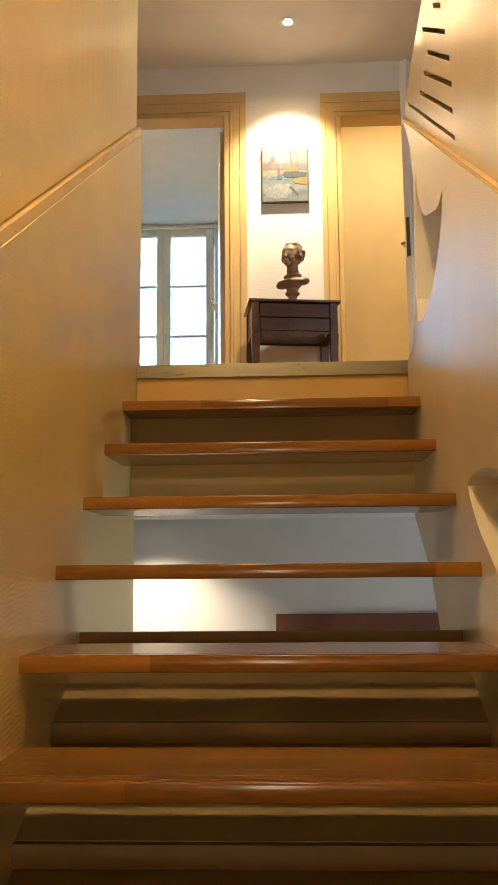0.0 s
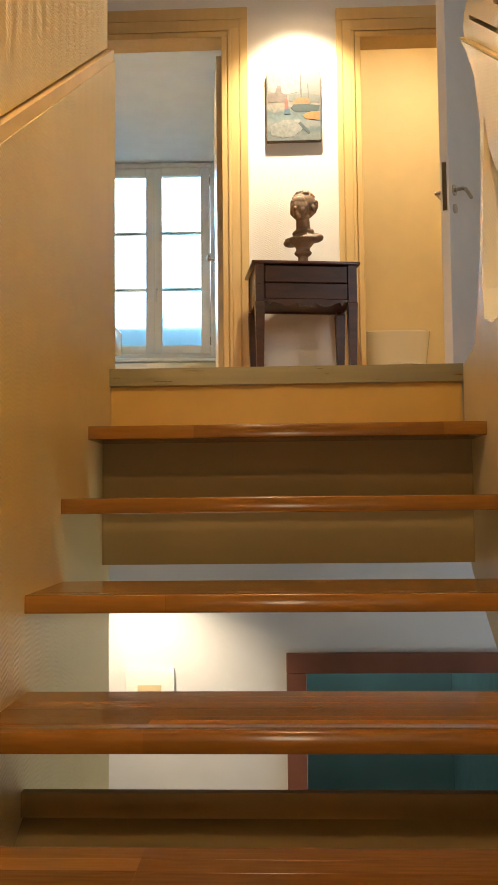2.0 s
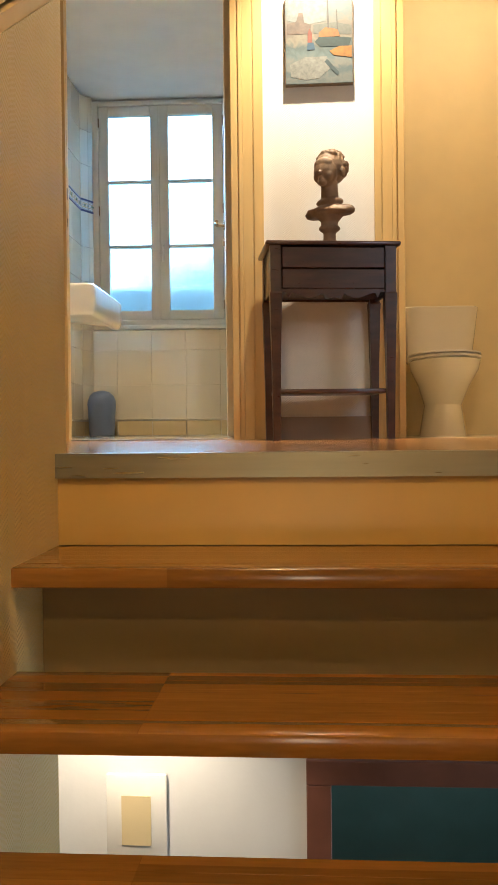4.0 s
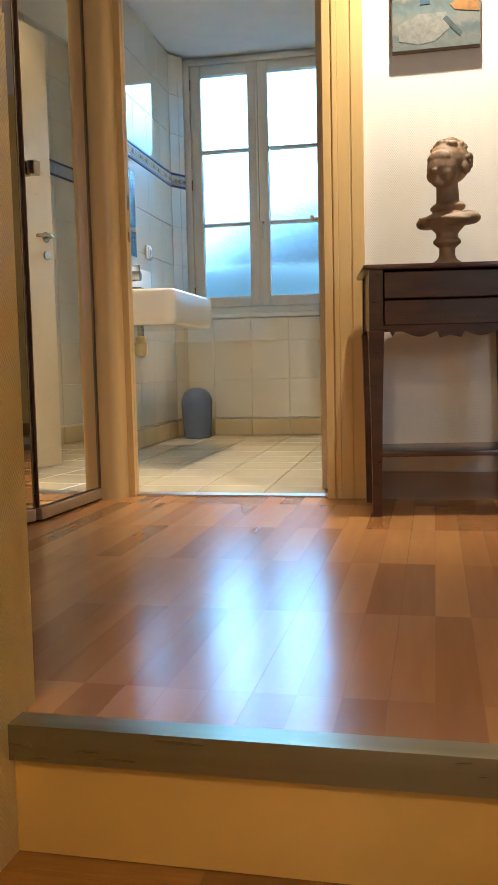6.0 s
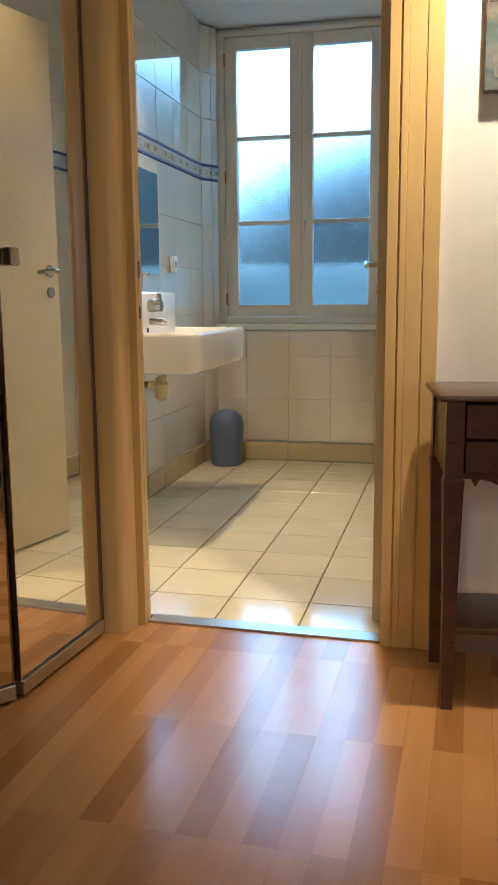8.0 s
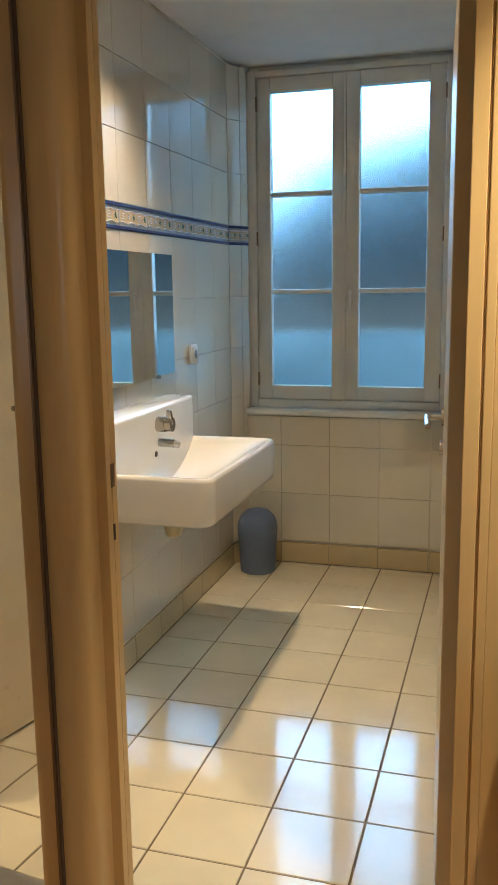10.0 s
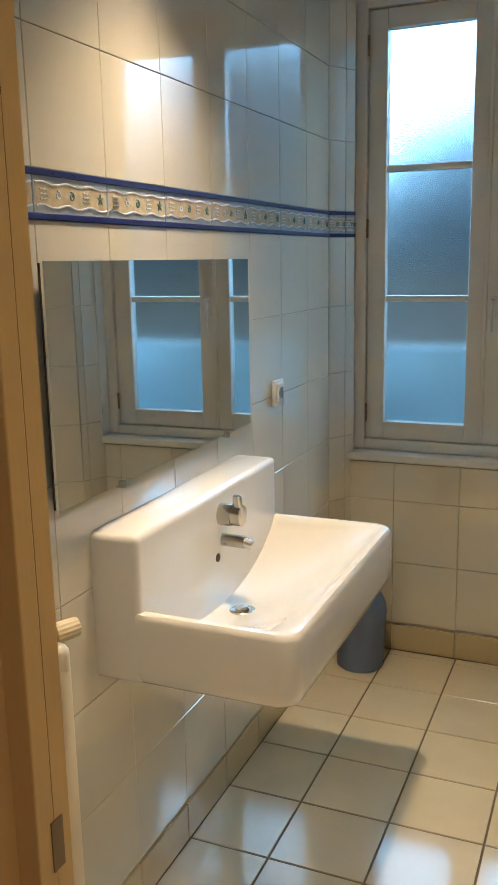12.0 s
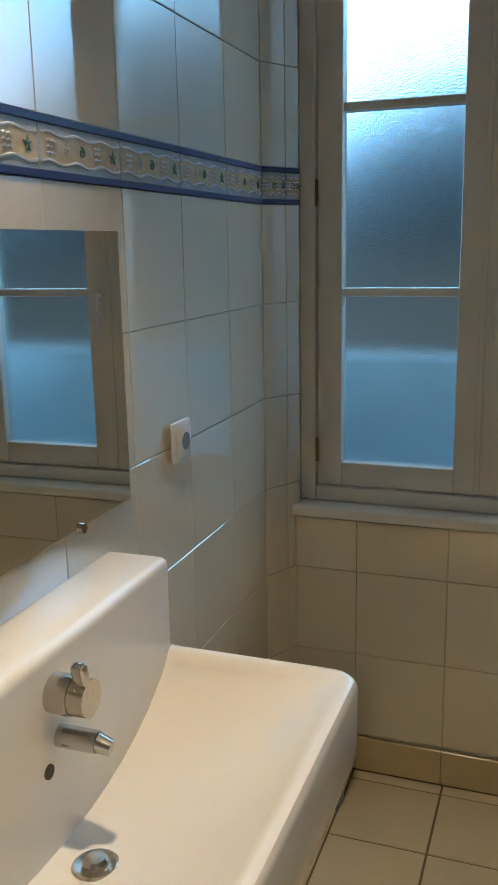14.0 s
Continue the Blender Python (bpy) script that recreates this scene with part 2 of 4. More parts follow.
def frosted():
    m = bpy.data.materials.new("frosted_glass")
    m.use_nodes = True
    n, l = m.node_tree.nodes, m.node_tree.links
    b = n["Principled BSDF"]
    b.inputs["Base Color"].default_value = (0.66, 0.88, 0.95, 1)
    b.inputs["Transmission Weight"].default_value, b.inputs["Roughness"].default_value, b.inputs["IOR"].default_value = 1.0, 0.27, 1.3
    geo, nz, bp = n.new("ShaderNodeNewGeometry"), n.new("ShaderNodeTexVoronoi"), n.new("ShaderNodeBump")
    nz.inputs["Scale"].default_value = 190
    l.new(geo.outputs["Position"], nz.inputs["Vector"])
    bp.inputs["Strength"].default_value, bp.inputs["Distance"].default_value = 0.5, 0.001
    l.new(nz.outputs["Distance"], bp.inputs["Height"]), l.new(bp.outputs[0], b.inputs["Normal"])
    return m


glass_frosted = frosted()

# ---- building blocks ----


def to_object(name, bm, mat, parent=None, label="", smooth=False):
    bmesh.ops.recalc_face_normals(bm, faces=bm.faces)
    mesh = bpy.data.meshes.new(name)
    bm.to_mesh(mesh)
    bm.free()
    mesh.materials.append(mat)
    if smooth:
        mesh.polygons.foreach_set("use_smooth", [True] * len(mesh.polygons))
        mesh.set_sharp_from_angle(angle=radians(38))
    ob = new(name, mesh)
    if parent:
        ob.parent = parent
    return tagged(ob, label)


part = to_object


def empty(name, place, label, category, group=""):
    ob = new(name)
    ob.location = place
    ob.empty_display_size = 0.05
    return tagged(ob, label, category, group)


def add_box(bm, x, y, z, bevel=0.0, segments=2):
    vs = [bm.verts.new((a, b, c)) for a in x for b in y for c in z]
    quads = ((0, 1, 3, 2), (4, 6, 7, 5), (0, 4, 5, 1), (2, 3, 7, 6), (0, 2, 6, 4), (1, 5, 7, 3))
    fs = [bm.faces.new([vs[i] for i in q]) for q in quads]
    if bevel:
        es = list({e for f in fs for e in f.edges})
        bmesh.ops.bevel(bm, geom=es, offset=bevel, segments=segments, profile=0.5, affect="EDGES")
    return vs


def box(name, x, y, z, mat, parent=None, bevel=0.0, label="", at=(0, 0, 0), segments=2, kind=""):
    bm = bmesh.new()
    add_box(bm, [v - at[0] for v in x], [v - at[1] for v in y], [v - at[2] for v in z], bevel, segments)
    ob = to_object(name, bm, mat, parent, label, smooth=bevel > 0)
    return tagged(ob, kind=kind)


def structure(name, mat, boxes, label="", bevel=0.0):
    bm = bmesh.new()
    for x, y, z in boxes:
        add_box(bm, x, y, z, bevel)
    return tagged(to_object(name, bm, mat, None, label), label, kind="structure")


def add_rod(bm, a, b, r, r2=None, n=16):
    a, b = Vector(a), Vector(b)
    d = b - a
    m = Matrix.Translation((a + b) / 2) @ d.to_track_quat("Z", "Y").to_matrix().to_4x4()
    bmesh.ops.create_cone(bm, cap_ends=True, segments=n, radius1=r, radius2=r if r2 is None else r2, depth=d.length, matrix=m)


def rod(name, a, b, r, mat, parent=None, r2=None, n=20, label=""):
    bm = bmesh.new()
    add_rod(bm, a, b, r, r2, n)
    return to_object(name, bm, mat, parent, label, smooth=True)


def add_lathe(bm, profile, centre=(0, 0, 0), n=32, sx=1.0, sy=1.0):
    rings = []
    for r, z in profile:
        rings.append([bm.verts.new((centre[0] + sx * max(r, 1e-4) * math.cos(k * math.tau / n), centre[1] + sy * max(r, 1e-4) * math.sin(k * math.tau / n), centre[2] + z)) for k in range(n)])
    for a, b in zip(rings, rings[1:]):
        for k in range(n):
            bm.faces.new((a[k], a[(k + 1) % n], b[(k + 1) % n], b[k]))
    bm.faces.new(rings[0][::-1]), bm.faces.new(rings[-1])


def lathe(name, profile, mat, parent=None, centre=(0, 0, 0), n=32, sx=1.0, sy=1.0, label=""):
    bm = bmesh.new()
    add_lathe(bm, profile, centre, n, sx, sy)
    return to_object(name, bm, mat, parent, label, smooth=True)


def prism(name, outline, holes, lo, hi, mat, parent=None, label=""):
    """A plate in the y-z plane with holes, from x = lo to x = hi."""
    bm = bmesh.new()
    loops = [outline] + list(holes)
    flat = [p for loop in loops for p in loop]
    front = [bm.verts.new((lo, y, z)) for y, z in flat]
    back = [bm.verts.new((hi, y, z)) for y, z in flat]
    for tri in tessellate_polygon([[Vector((y, z, 0)) for y, z in loop] for loop in loops]):
        bm.faces.new([front[i] for i in tri]), bm.faces.new([back[i] for i in reversed(tri)])
    start = 0
    for loop in loops:
        n = len(loop)
        for k in range(n):
            a, b = start + k, start + (k + 1) % n
            bm.faces.new((front[a], front[b], back[b], back[a]))
        start += n
    return to_object(name, bm, mat, parent, label)


def curve_points(points, steps=5):
    """A smooth closed line through the corners that are given."""
    out, n = [], len(points)
    for i in range(n):
        p0, p1, p2, p3 = (Vector((*points[(i + k - 1) % n], 0)) for k in range(4))
        for s in range(steps):
            t = s / steps
            q = 0.5 * ((2 * p1) + (p2 - p0) * t + (2 * p0 - 5 * p1 + 4 * p2 - p3) * t * t + (3 * p1 - p0 - 3 * p2 + p3) * t ** 3)
            out.append((q.x, q.y))
    return out


def add_tube(bm, path, r, n=10):
    for a, b in zip(path, path[1:]):
        add_rod(bm, a, b, r, n=n)
    for p in path[1:-1]:
        bmesh.ops.create_uvsphere(bm, u_segments=n, v_segments=6, radius=r, matrix=Matrix.Translation(p))


def tube(name, path, r, mat, parent=None, n=10, label=""):
    bm = bmesh.new()
    add_tube(bm, path, r, n)
    return to_object(name, bm, mat, parent, label, smooth=True)


# ---- large structure ----
LEDGE = 0.675                      # slope of the ledges beside the stair
FLOOR = -2.73                      # lower storey
CEIL = 2.42


def ledge_z(y, top):
    return top + LEDGE * y


# the left stair wall: thick below the sloping ledge, set back above it
left_low = prism("wall_stair_left", [(-5.6, FLOOR), (-0.02, FLOOR), (-0.02, -0.49), (0.07, -0.485), (0.07, 0.95), (-5.3, 0.95 + LEDGE * -5.37), (-5.6, ledge_z(-5.67, 0.95))], [], -0.60, -0.495, paint_stair)
tagged(left_low, "cream ribbed wallpaper stair wall with a sloping top", kind="structure")
tagged(prism("wall_stair_left_upper", [(-5.6, ledge_z(-5.67, 0.95) + 0.03), (0.055, 0.95 + 0.03), (0.055, CEIL), (-5.6, CEIL)], [], -0.60, -0.515, paint_stair), "cream upper stair wall above the ledge", kind="structure")
tagged(prism("trim_ledge_left", [(-5.6, ledge_z(-5.67, 0.95)), (0.072, 0.95), (0.072, 0.983), (-5.6, ledge_z(-5.67, 0.95) + 0.033)], [], -0.60, -0.499, paint_ledge), "yellow painted sloping ledge", kind="structure")

# the right stair wall with its cut-outs
petal = [(-0.339, 0.570), (-0.376, 0.470), (-0.441, 0.388), (-0.505, 0.345), (-0.585, 0.318), (-0.684, 0.288), (-0.735, 0.285), (-0.798, 0.300), (-0.765, 0.235), (-0.718, 0.175), (-0.651, 0.122), (-0.558, 0.076), (-0.465, 0.052), (-0.360, 0.045), (-0.285, 0.070), (-0.272, 0.150), (-0.285, 0.250), (-0.312, 0.400), (-0.330, 0.500)]
low_petal = curve_points([(-0.955, -0.542), (-1.04, -0.640), (-1.13, -0.700), (-1.22, -0.760), (-1.42, -0.92), (-1.62, -1.02), (-1.72, -0.95), (-1.62, -0.74), (-1.42, -0.58), (-1.20, -0.527), (-1.05, -0.520)], 4)
right_low = prism("wall_stair_right",
                  [(-5.6, FLOOR), (-1.02, FLOOR), (-0.98, -1.60), (-0.62, -1.10), (-0.36, -0.76), (-0.07, -0.565), (-0.02, -0.50), (-0.02, -0.012), (-0.045, 0.0), (-0.165, 0.024),
                   (-0.212, 0.125), (-0.250, 0.227), (-0.285, 0.394), (-0.298, 0.56), (-0.248, 0.71), (-0.165, 0.82), (-0.100, 0.885), (-5.6, 0.885 - LEDGE * 5.5)],
                  [petal, low_petal], 0.495, 0.60, paint_right)
tagged(right_low, "white ribbed wallpaper stair wall with a petal-shaped opening", kind="structure")


def slot(y0, z0, y1, z1, h=0.017):
    return [(y0, z0), (y0, z0 + h), (y1, z1 + h), (y1, z1)]


slots = [slot(-0.893, 0.393, -0.125, 0.930, 0.014), slot(-0.884, 0.474, -0.377, 0.826), slot(-0.884, 0.552, -0.470, 0.839), slot(-0.871, 0.636, -0.549, 0.861), slot(-0.827, 0.745, -0.477, 0.988), slot(-0.781, 0.859, -0.664, 0.941)]
right_up = prism("wall_stair_right_upper",
                 [(-5.6, 0.915 - LEDGE * 5.5), (-0.062, 0.915), (-0.045, 0.95), (-0.07, 0.985), (-0.15, 1.018), (-0.30, 1.055), (-0.49, 1.095), (-0.64, 1.20), (-0.80, 1.42), (-0.95, 1.75), (-1.05, CEIL), (-5.6, CEIL)],
                 slots, 0.515, 0.60, paint_right)
tagged(right_up, "cream upper stair wall cut by slanting slots", kind="structure")
tagged(prism("trim_ledge_right", [(-5.6, 0.885 - LEDGE * 5.5), (-0.098, 0.887), (-0.062, 0.915), (-5.6, 0.915 - LEDGE * 5.5)], [], 0.499, 0.60, paint_ledge), "yellow painted sloping ledge", kind="structure")
# added sheet whose dark colour stands in for the shade inside the slots
tagged(prism("wall_slot_backing", [(-1.3, 0.2), (-0.2, 0.75), (-0.45, 0.98), (-0.8, 1.1), (-1.3, 0.9)], [], 0.604, 0.62, dark_slot), "dark sheet added behind the slots as their shade", kind="structure")

# storey floor and beam
structure("floor", material("floor_core", (0.3, 0.28, 0.25), 0.8), [((-2.0, 2.6), (0.01, 1.99), (-0.49, -0.012)), ((-2.0, -0.60), (-1.5, 0.01), (-0.49, -0.012)), ((0.60, 2.6), (-3.0, 0.01), (-0.49, -0.012)),
          ((-1.85, 2.6), (1.99, 5.0), (-0.49, -0.012))], "landing floor slab")
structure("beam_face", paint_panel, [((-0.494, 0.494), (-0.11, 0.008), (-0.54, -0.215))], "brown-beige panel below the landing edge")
structure("riser", paint_riser, [((-0.494, 0.494), (0.0, 0.009), (-0.1805, -0.046))], "ochre painted riser below the landing")
nosing = structure("trim_landing_edge", brass_strip, [((-0.505, 0.497), (-0.013, 0.0), (-0.046, 0.003)), ((-0.505, 0.497), (0.0, 0.03), (-0.003, 0.003))], "brushed metal edge strip")

# walls round the landing and the bathroom
DY0, DY1 = 1.99, 2.09
structure("wall_doors", paint_white, [((-2.0, -1.20), (DY0, DY1), (0, 2.9)), ((-1.20, -1.035), (DY0, DY0 + 0.02), (0, 2.9)), ((-1.20, -1.035), (DY0 + 0.02, DY1), (2.085, 2.9)), ((-1.035, -0.29), (DY0, DY1), (2.085, 2.9)), ((-0.29, 0.40), (DY0, DY1), (0, 2.9)),
          ((0.40, 1.13), (DY0, DY1), (2.065, 2.9)), ((1.13, 2.6), (DY0, DY1), (0, 2.9))], "white wall with two doorways")
structure("ceiling", paint_ceiling, [((-2.0, 2.6), (-5.6, DY0), (CEIL, CEIL + 0.1))], "cream ceiling")
structure("wall_right_far", paint_stair, [((2.6, 2.7), (-3.1, -2.1), (FLOOR, 2.9)), ((2.6, 2.7), (-1.0, 5.0), (FLOOR, 2.9)), ((2.6, 2.7), (-2.1, -1.0), (FLOOR, 0.9)), ((2.6, 2.7), (-2.1, -1.0), (2.1, 2.9)),
          ((0.60, 2.6), (-3.1, -3.0), (FLOOR, 2.9))], "white wall with a window opening")
structure("wall_behind", paint_stair, [((-2.0, 2.7), (-5.7, -5.6), (FLOOR, 2.9)), ((-2.0, -0.60), (-1.6, -1.5), (-0.012, CEIL)), ((0.60, 0.7), (-5.6, -3.1), (FLOOR, 2.9))], "cream wall at the foot of the stair")
structure("wall_left_far", paint_white, [((-2.1, -2.0), (-5.6, 2.09), (FLOOR, 2.9))], "white wall behind the closet")

# closet beside the landing
structure("closet_front", paint_post, [((-1.75, -1.13), (0.3, 1.985), (2.22, CEIL))], "ochre painted closet surround")
structure("closet_jamb", paint_post, [((-1.30, -1.25), (-1.5, 0.6), (0, CEIL))], "ochre painted closet side")
bm = bmesh.new()
profile = [(-1.118, 1.886), (-1.075, 1.886), (-1.060, 1.890), (-1.050, 1.899), (-1.044, 1.915), (-1.042, 1.963), (-1.042, 1.9895), (-1.118, 1.9895)]
low, high = [bm.verts.new((*p, 0)) for p in profile], [bm.verts.new((*p, 2.20)) for p in profile]
for k in range(len(profile)):
    bm.faces.new((low[k], low[(k + 1) % 8], high[(k + 1) % 8], high[k]))
bm.faces.new(low[::-1]), bm.faces.new(high)
tagged(to_object("trim_closet_side", bm, paint_trim, None, "tan painted rounded post between closet and doorway", smooth=True), kind="structure")
# solid filler; its dark brown stands in for the shade of an open gap
structure("closet_gap", material("gap_shade_brown", (0.12, 0.08, 0.045), 0.6), [((-1.20, -1.119), (1.878, 1.9895), (0, 2.22))], "dark brown filler painted as the shade in the gap beside the closet")
structure("baseboard_stair_wall", material("baseboard_tan", (0.34, 0.2, 0.11), 0.4), [((-0.612, -0.601), (-1.5, 0.07), (0.0, 0.08))], "brown baseboard")
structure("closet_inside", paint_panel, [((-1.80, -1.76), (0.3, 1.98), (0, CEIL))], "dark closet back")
closet = empty("folding_mirror_doors", (-1.25, 1.4, 0), "mirrored folding closet doors with grey metal frame, half open", "closet door")
for i, (a, b) in enumerate((((-1.124, 1.870), (-1.147, 1.430)), ((-1.153, 1.416), (-1.430, 1.026)))):
    a, b = Vector((*a, 0)), Vector((*b, 0))
    d = (b - a)
    m = Matrix.Translation(a - Vector((-1.25, 1.4, 0))) @ Matrix.Rotation(math.atan2(d.y, d.x), 4, "Z")
    leaf = bmesh.new()
    add_box(leaf, (0.004, d.length - 0.004), (-0.004, 0.004), (0.05, 2.19))
    leaf.transform(m)
    panel = part("mirror_panel", leaf, mirror_warm, closet)
    rail = bmesh.new()
    add_box(rail, (0, d.length), (-0.014, 0.014), (0.008, 0.046), 0.003)
    add_box(rail, (0, d.length), (-0.014, 0.014), (2.19, 2.215), 0.003)
    rail.transform(m)
    part("rail", rail, alu, closet, "grey aluminium rail")
    edge = bmesh.new()
    add_box(edge, (0.0, 0.004), (-0.006, 0.006), (0.046, 2.19))
    add_box(edge, (d.length - 0.004, d.length), (-0.006, 0.006), (0.046, 2.19))
    edge.transform(m)
    part("edge_strip", edge, aged_steel, closet)
    if i == 0:
        knob = bmesh.new()
        add_box(knob, (d.length - 0.05, d.length - 0.012), (0.006, 0.034), (1.066, 1.108), 0.004)
        knob.transform(m)
        part("clip", knob, steel, closet, "small chrome door clip")

# door trims: three stepped mouldings round each opening


def door_trim(name, x0, x1, top, outer_left, outer_right, left_depth=2.102):
    bm = bmesh.new()
    for lo, hi, depth in ((0.0, 0.028, 0.024), (0.028, 0.033, 0.019), (0.033, 0.050, 0.026), (0.050, 0.092, 0.0225), (0.092, 0.096, 0.020), (0.096, None, 0.0235)):
        hl, hr, ht = (hi or outer_left), (hi or outer_right), (hi or 0.16)
        add_box(bm, (x0 - hl, x0 - lo), (DY0 - depth, DY0), (0, top + lo), 0.0018, 2)
        add_box(bm, (x1 + lo, x1 + hr), (DY0 - depth, DY0), (0, top + lo), 0.0018, 2)
        add_box(bm, (x0 - hl, x1 + hr), (DY0 - depth, DY0), (top + lo, top + ht), 0.0018, 2)
    for x, deep in (((x0 - 0.02, x0), left_depth), ((x1, x1 + 0.02), DY1 + 0.012)):
        add_box(bm, x, (DY0, deep), (0, top))
    add_box(bm, (x0, x1), (DY0, DY1 + 0.012), (top, top + 0.02))
    return tagged(to_object(name, bm, paint_trim, None, ""), "tan painted moulded door surround", kind="structure")


door_trim("trim_door_bathroom", -1.018, -0.304, 2.068, 0.100, 0.137, 2.012)
door_trim("trim_door_toilet", 0.425, 1.105, 2.045, 0.125, 0.125)
structure("baseboard_right_far", material("baseboard_far", (0.30, 0.17, 0.09), 0.4), [((2.585, 2.599), (-3.0, 1.985), (0.0, 0.09))], "brown baseboard")
structure("trim_threshold", alu, [((-1.018, -0.304), (1.99, 2.05), (0.0, 0.006))], "metal threshold strip")
structure("baseboard", material("baseboard_brown", (0.30, 0.20, 0.14), 0.4), [((-0.168, 0.288), (DY0 - 0.014, DY0), (0.0, 0.095))], "brown baseboard")

# bathroom shell
BX, BW = -1.645, 4.71
structure("wall_bathroom_left", grout_wall, [((-1.80, BX - 0.009), (DY1, 5.0), (0, 2.9))], "bathroom wall behind the tiles")
structure("wall_window_lower", grout_wall, [((-1.645, -0.50), (BW + 0.009, 5.0), (0, 0.79))], "tiled wall below the window")
structure("wall_window_sides", paint_bath_ceiling, [((-1.80, -1.575), (4.80, 5.0), (0.79, 2.54)), ((-0.565, 0.3), (4.80, 5.0), (0, 2.54)), ((-1.575, -0.565), (4.80, 5.0), (2.515, 2.54))], "white window surround")
structure("wall_bathroom_right", grout_wall, [((0.20, 0.30), (DY1, 4.9), (0, 2.9))], "bathroom side wall behind tiles")
structure("ceiling_bathroom", paint_bath_ceiling, [((-1.80, 0.30), (DY1, 5.0), (2.54, 2.64))], "pale glossy bathroom ceiling")
for nm, b in (("wall_toilet_left", ((0.30, 0.36), (DY1, 3.30), (0, 2.9))), ("wall_toilet_right", ((1.30, 1.36), (DY1, 3.30), (0, 2.9))), ("wall_toilet_back", ((0.36, 1.30), (3.24, 3.30), (0, 2.9))),
              ("ceiling_toilet", ((0.36, 1.30), (DY1, 3.24), (2.84, 2.9)))):
    structure(nm, paint_wc, [b], "warm yellow painted toilet room")
structure("floor_toilet", floor_tile, [((0.36, 1.30), (2.05, 3.24), (-0.012, 0.0))], "cream tiled toilet floor")
structure("wall_roof_cap", outside_wall, [((-2.1, 2.7), (-5.7, 5.0), (2.9, 3.0)), ((-2.1, -1.80), (2.09, 5.0), (FLOOR, 2.9)), ((0.3, 2.7), (4.9, 5.0), (FLOOR, 2.9)), ((-1.8, 0.3), (4.8, 5.0), (2.64, 2.9))], "outer shell")

# lower storey seen between the treads
LY = 0.885
structure("floor_lower", material("floor_lower_tile", (0.30, 0.22, 0.15), 0.4, vary=0.2), [((-2.0, 2.6), (-5.6, 2.6), (FLOOR - 0.1, FLOOR))], "brown lower floor")
structure("wall_lower", paint_lower, [((-2.0, 0.07), (LY, LY + 0.1), (FLOOR, -0.49)), ((0.07, 0.85), (LY, LY + 0.1), (-1.02, -0.49)), ((0.85, 2.6), (LY, LY + 0.1), (FLOOR, -0.49))], "white wall of the lower room")
structure("ceiling_lower", paint_lower, [((-2.0, 2.6), (0.008, LY), (-0.515, -0.491))], "white lower ceiling")
structure("wall_lower_beyond", teal_paint, [((0.05, 2.0), (2.2, 2.3), (FLOOR, -0.5)), ((0.86, 0.9), (LY + 0.1, 2.2), (FLOOR, -0.5))], "dim teal wall beyond the lower door")
structure("wall_lower_green", green_paint, [((-0.2, 0.05), (LY + 0.1, 2.2), (FLOOR, -0.5))], "green wall beyond the lower door")
bm = bmesh.new()
for x, y, z in (((-0.005, 0.07), (LY - 0.02, LY + 0.1), (FLOOR, -1.02)), ((0.85, 0.925), (LY - 0.02, LY + 0.1), (FLOOR, -1.02)), ((-0.005, 0.925), (LY - 0.02, LY + 0.1), (-1.02, -0.945))):
    add_box(bm, x, y, z, 0.003, 1)
tagged(to_object("trim_lower_door", bm, low_door_wood, None), "reddish-brown wooden door frame", kind="structure")
frame_low = empty("picture_frame", (-0.52, LY, -1.16), "pale framed picture with beige centre on the lower wall", "picture")
box("frame", (-0.612, -0.428), (LY - 0.02, LY - 0.002), (-1.26, -0.997), plastic_white, frame_low, 0.003, at=frame_low.location)
box("picture", (-0.565, -0.475), (LY - 0.024, LY - 0.020), (-1.21, -1.06), plastic_beige, frame_low, at=frame_low.location)

# ---- stair ----
RISE, RUN = 0.182, 0.2625
tread_first = empty("stair_tread", (0, -RUN - 0.015, -RISE), "varnished laminated wooden stair tread between two walls", "stair tread", "treads of the stair")
cuts = [0.0, 0.052, 0.098, 0.147, 0.196, 0.243, 0.288]
for a, b in zip(cuts, cuts[1:]):
    box("stave", (-0.502, 0.502), (a + (0 if a == 0 else 0.0002), b), (-0.034, 0.0), tread_wood, tread_first, 0.004 if a == 0 else 0.0006, segments=2 if a == 0 else 1)
for k in range(2, 15):
    copy_thing(tread_first, Matrix.Translation((0, -RUN * k - 0.015, -RISE * k)))
paint_under = material("paint_under", (0.36, 0.27, 0.12), 0.6, vary=0.06)
batten_paint = material("batten_paint", (0.30, 0.21, 0.10), 0.6, vary=0.1)
for k in range(5, 13):
    y, z = -0.82 - RUN * (k - 5), -0.90 - RISE * (k - 5)
    structure("batten", batten_paint, [((-0.494, 0.494), (y, y + 0.02), (z - 0.045, z))], "dark batten of the closed underside")
    bm = bmesh.new()
    vs = add_box(bm, (-0.4935, 0.4935), (y - RUN + 0.0205, y + 0.019), (z - 0.055, z - 0.045))
    for v in vs:
        if v.co.y < y - 0.1:
            v.co.z -= RISE - 0.047
    tagged(to_object("underside_panel", bm, paint_under, None, "beige sloping panel below the treads"), kind="structure")

# ---- landing floor planks ----
PW, PL = 0.195, 1.21
structure("floor_base", dark_slot, [((-1.99, 1.9), (0.03, 1.99), (-0.012, -0.008)), ((-1.99, -0.60), (-1.5, 0.03), (-0.012, -0.008)), ((0.6, 1.9), (-2.9, 0.03), (-0.012, 0.0))], "dark underlay")

# ---- work table and bust ----
TA = radians(8.5)
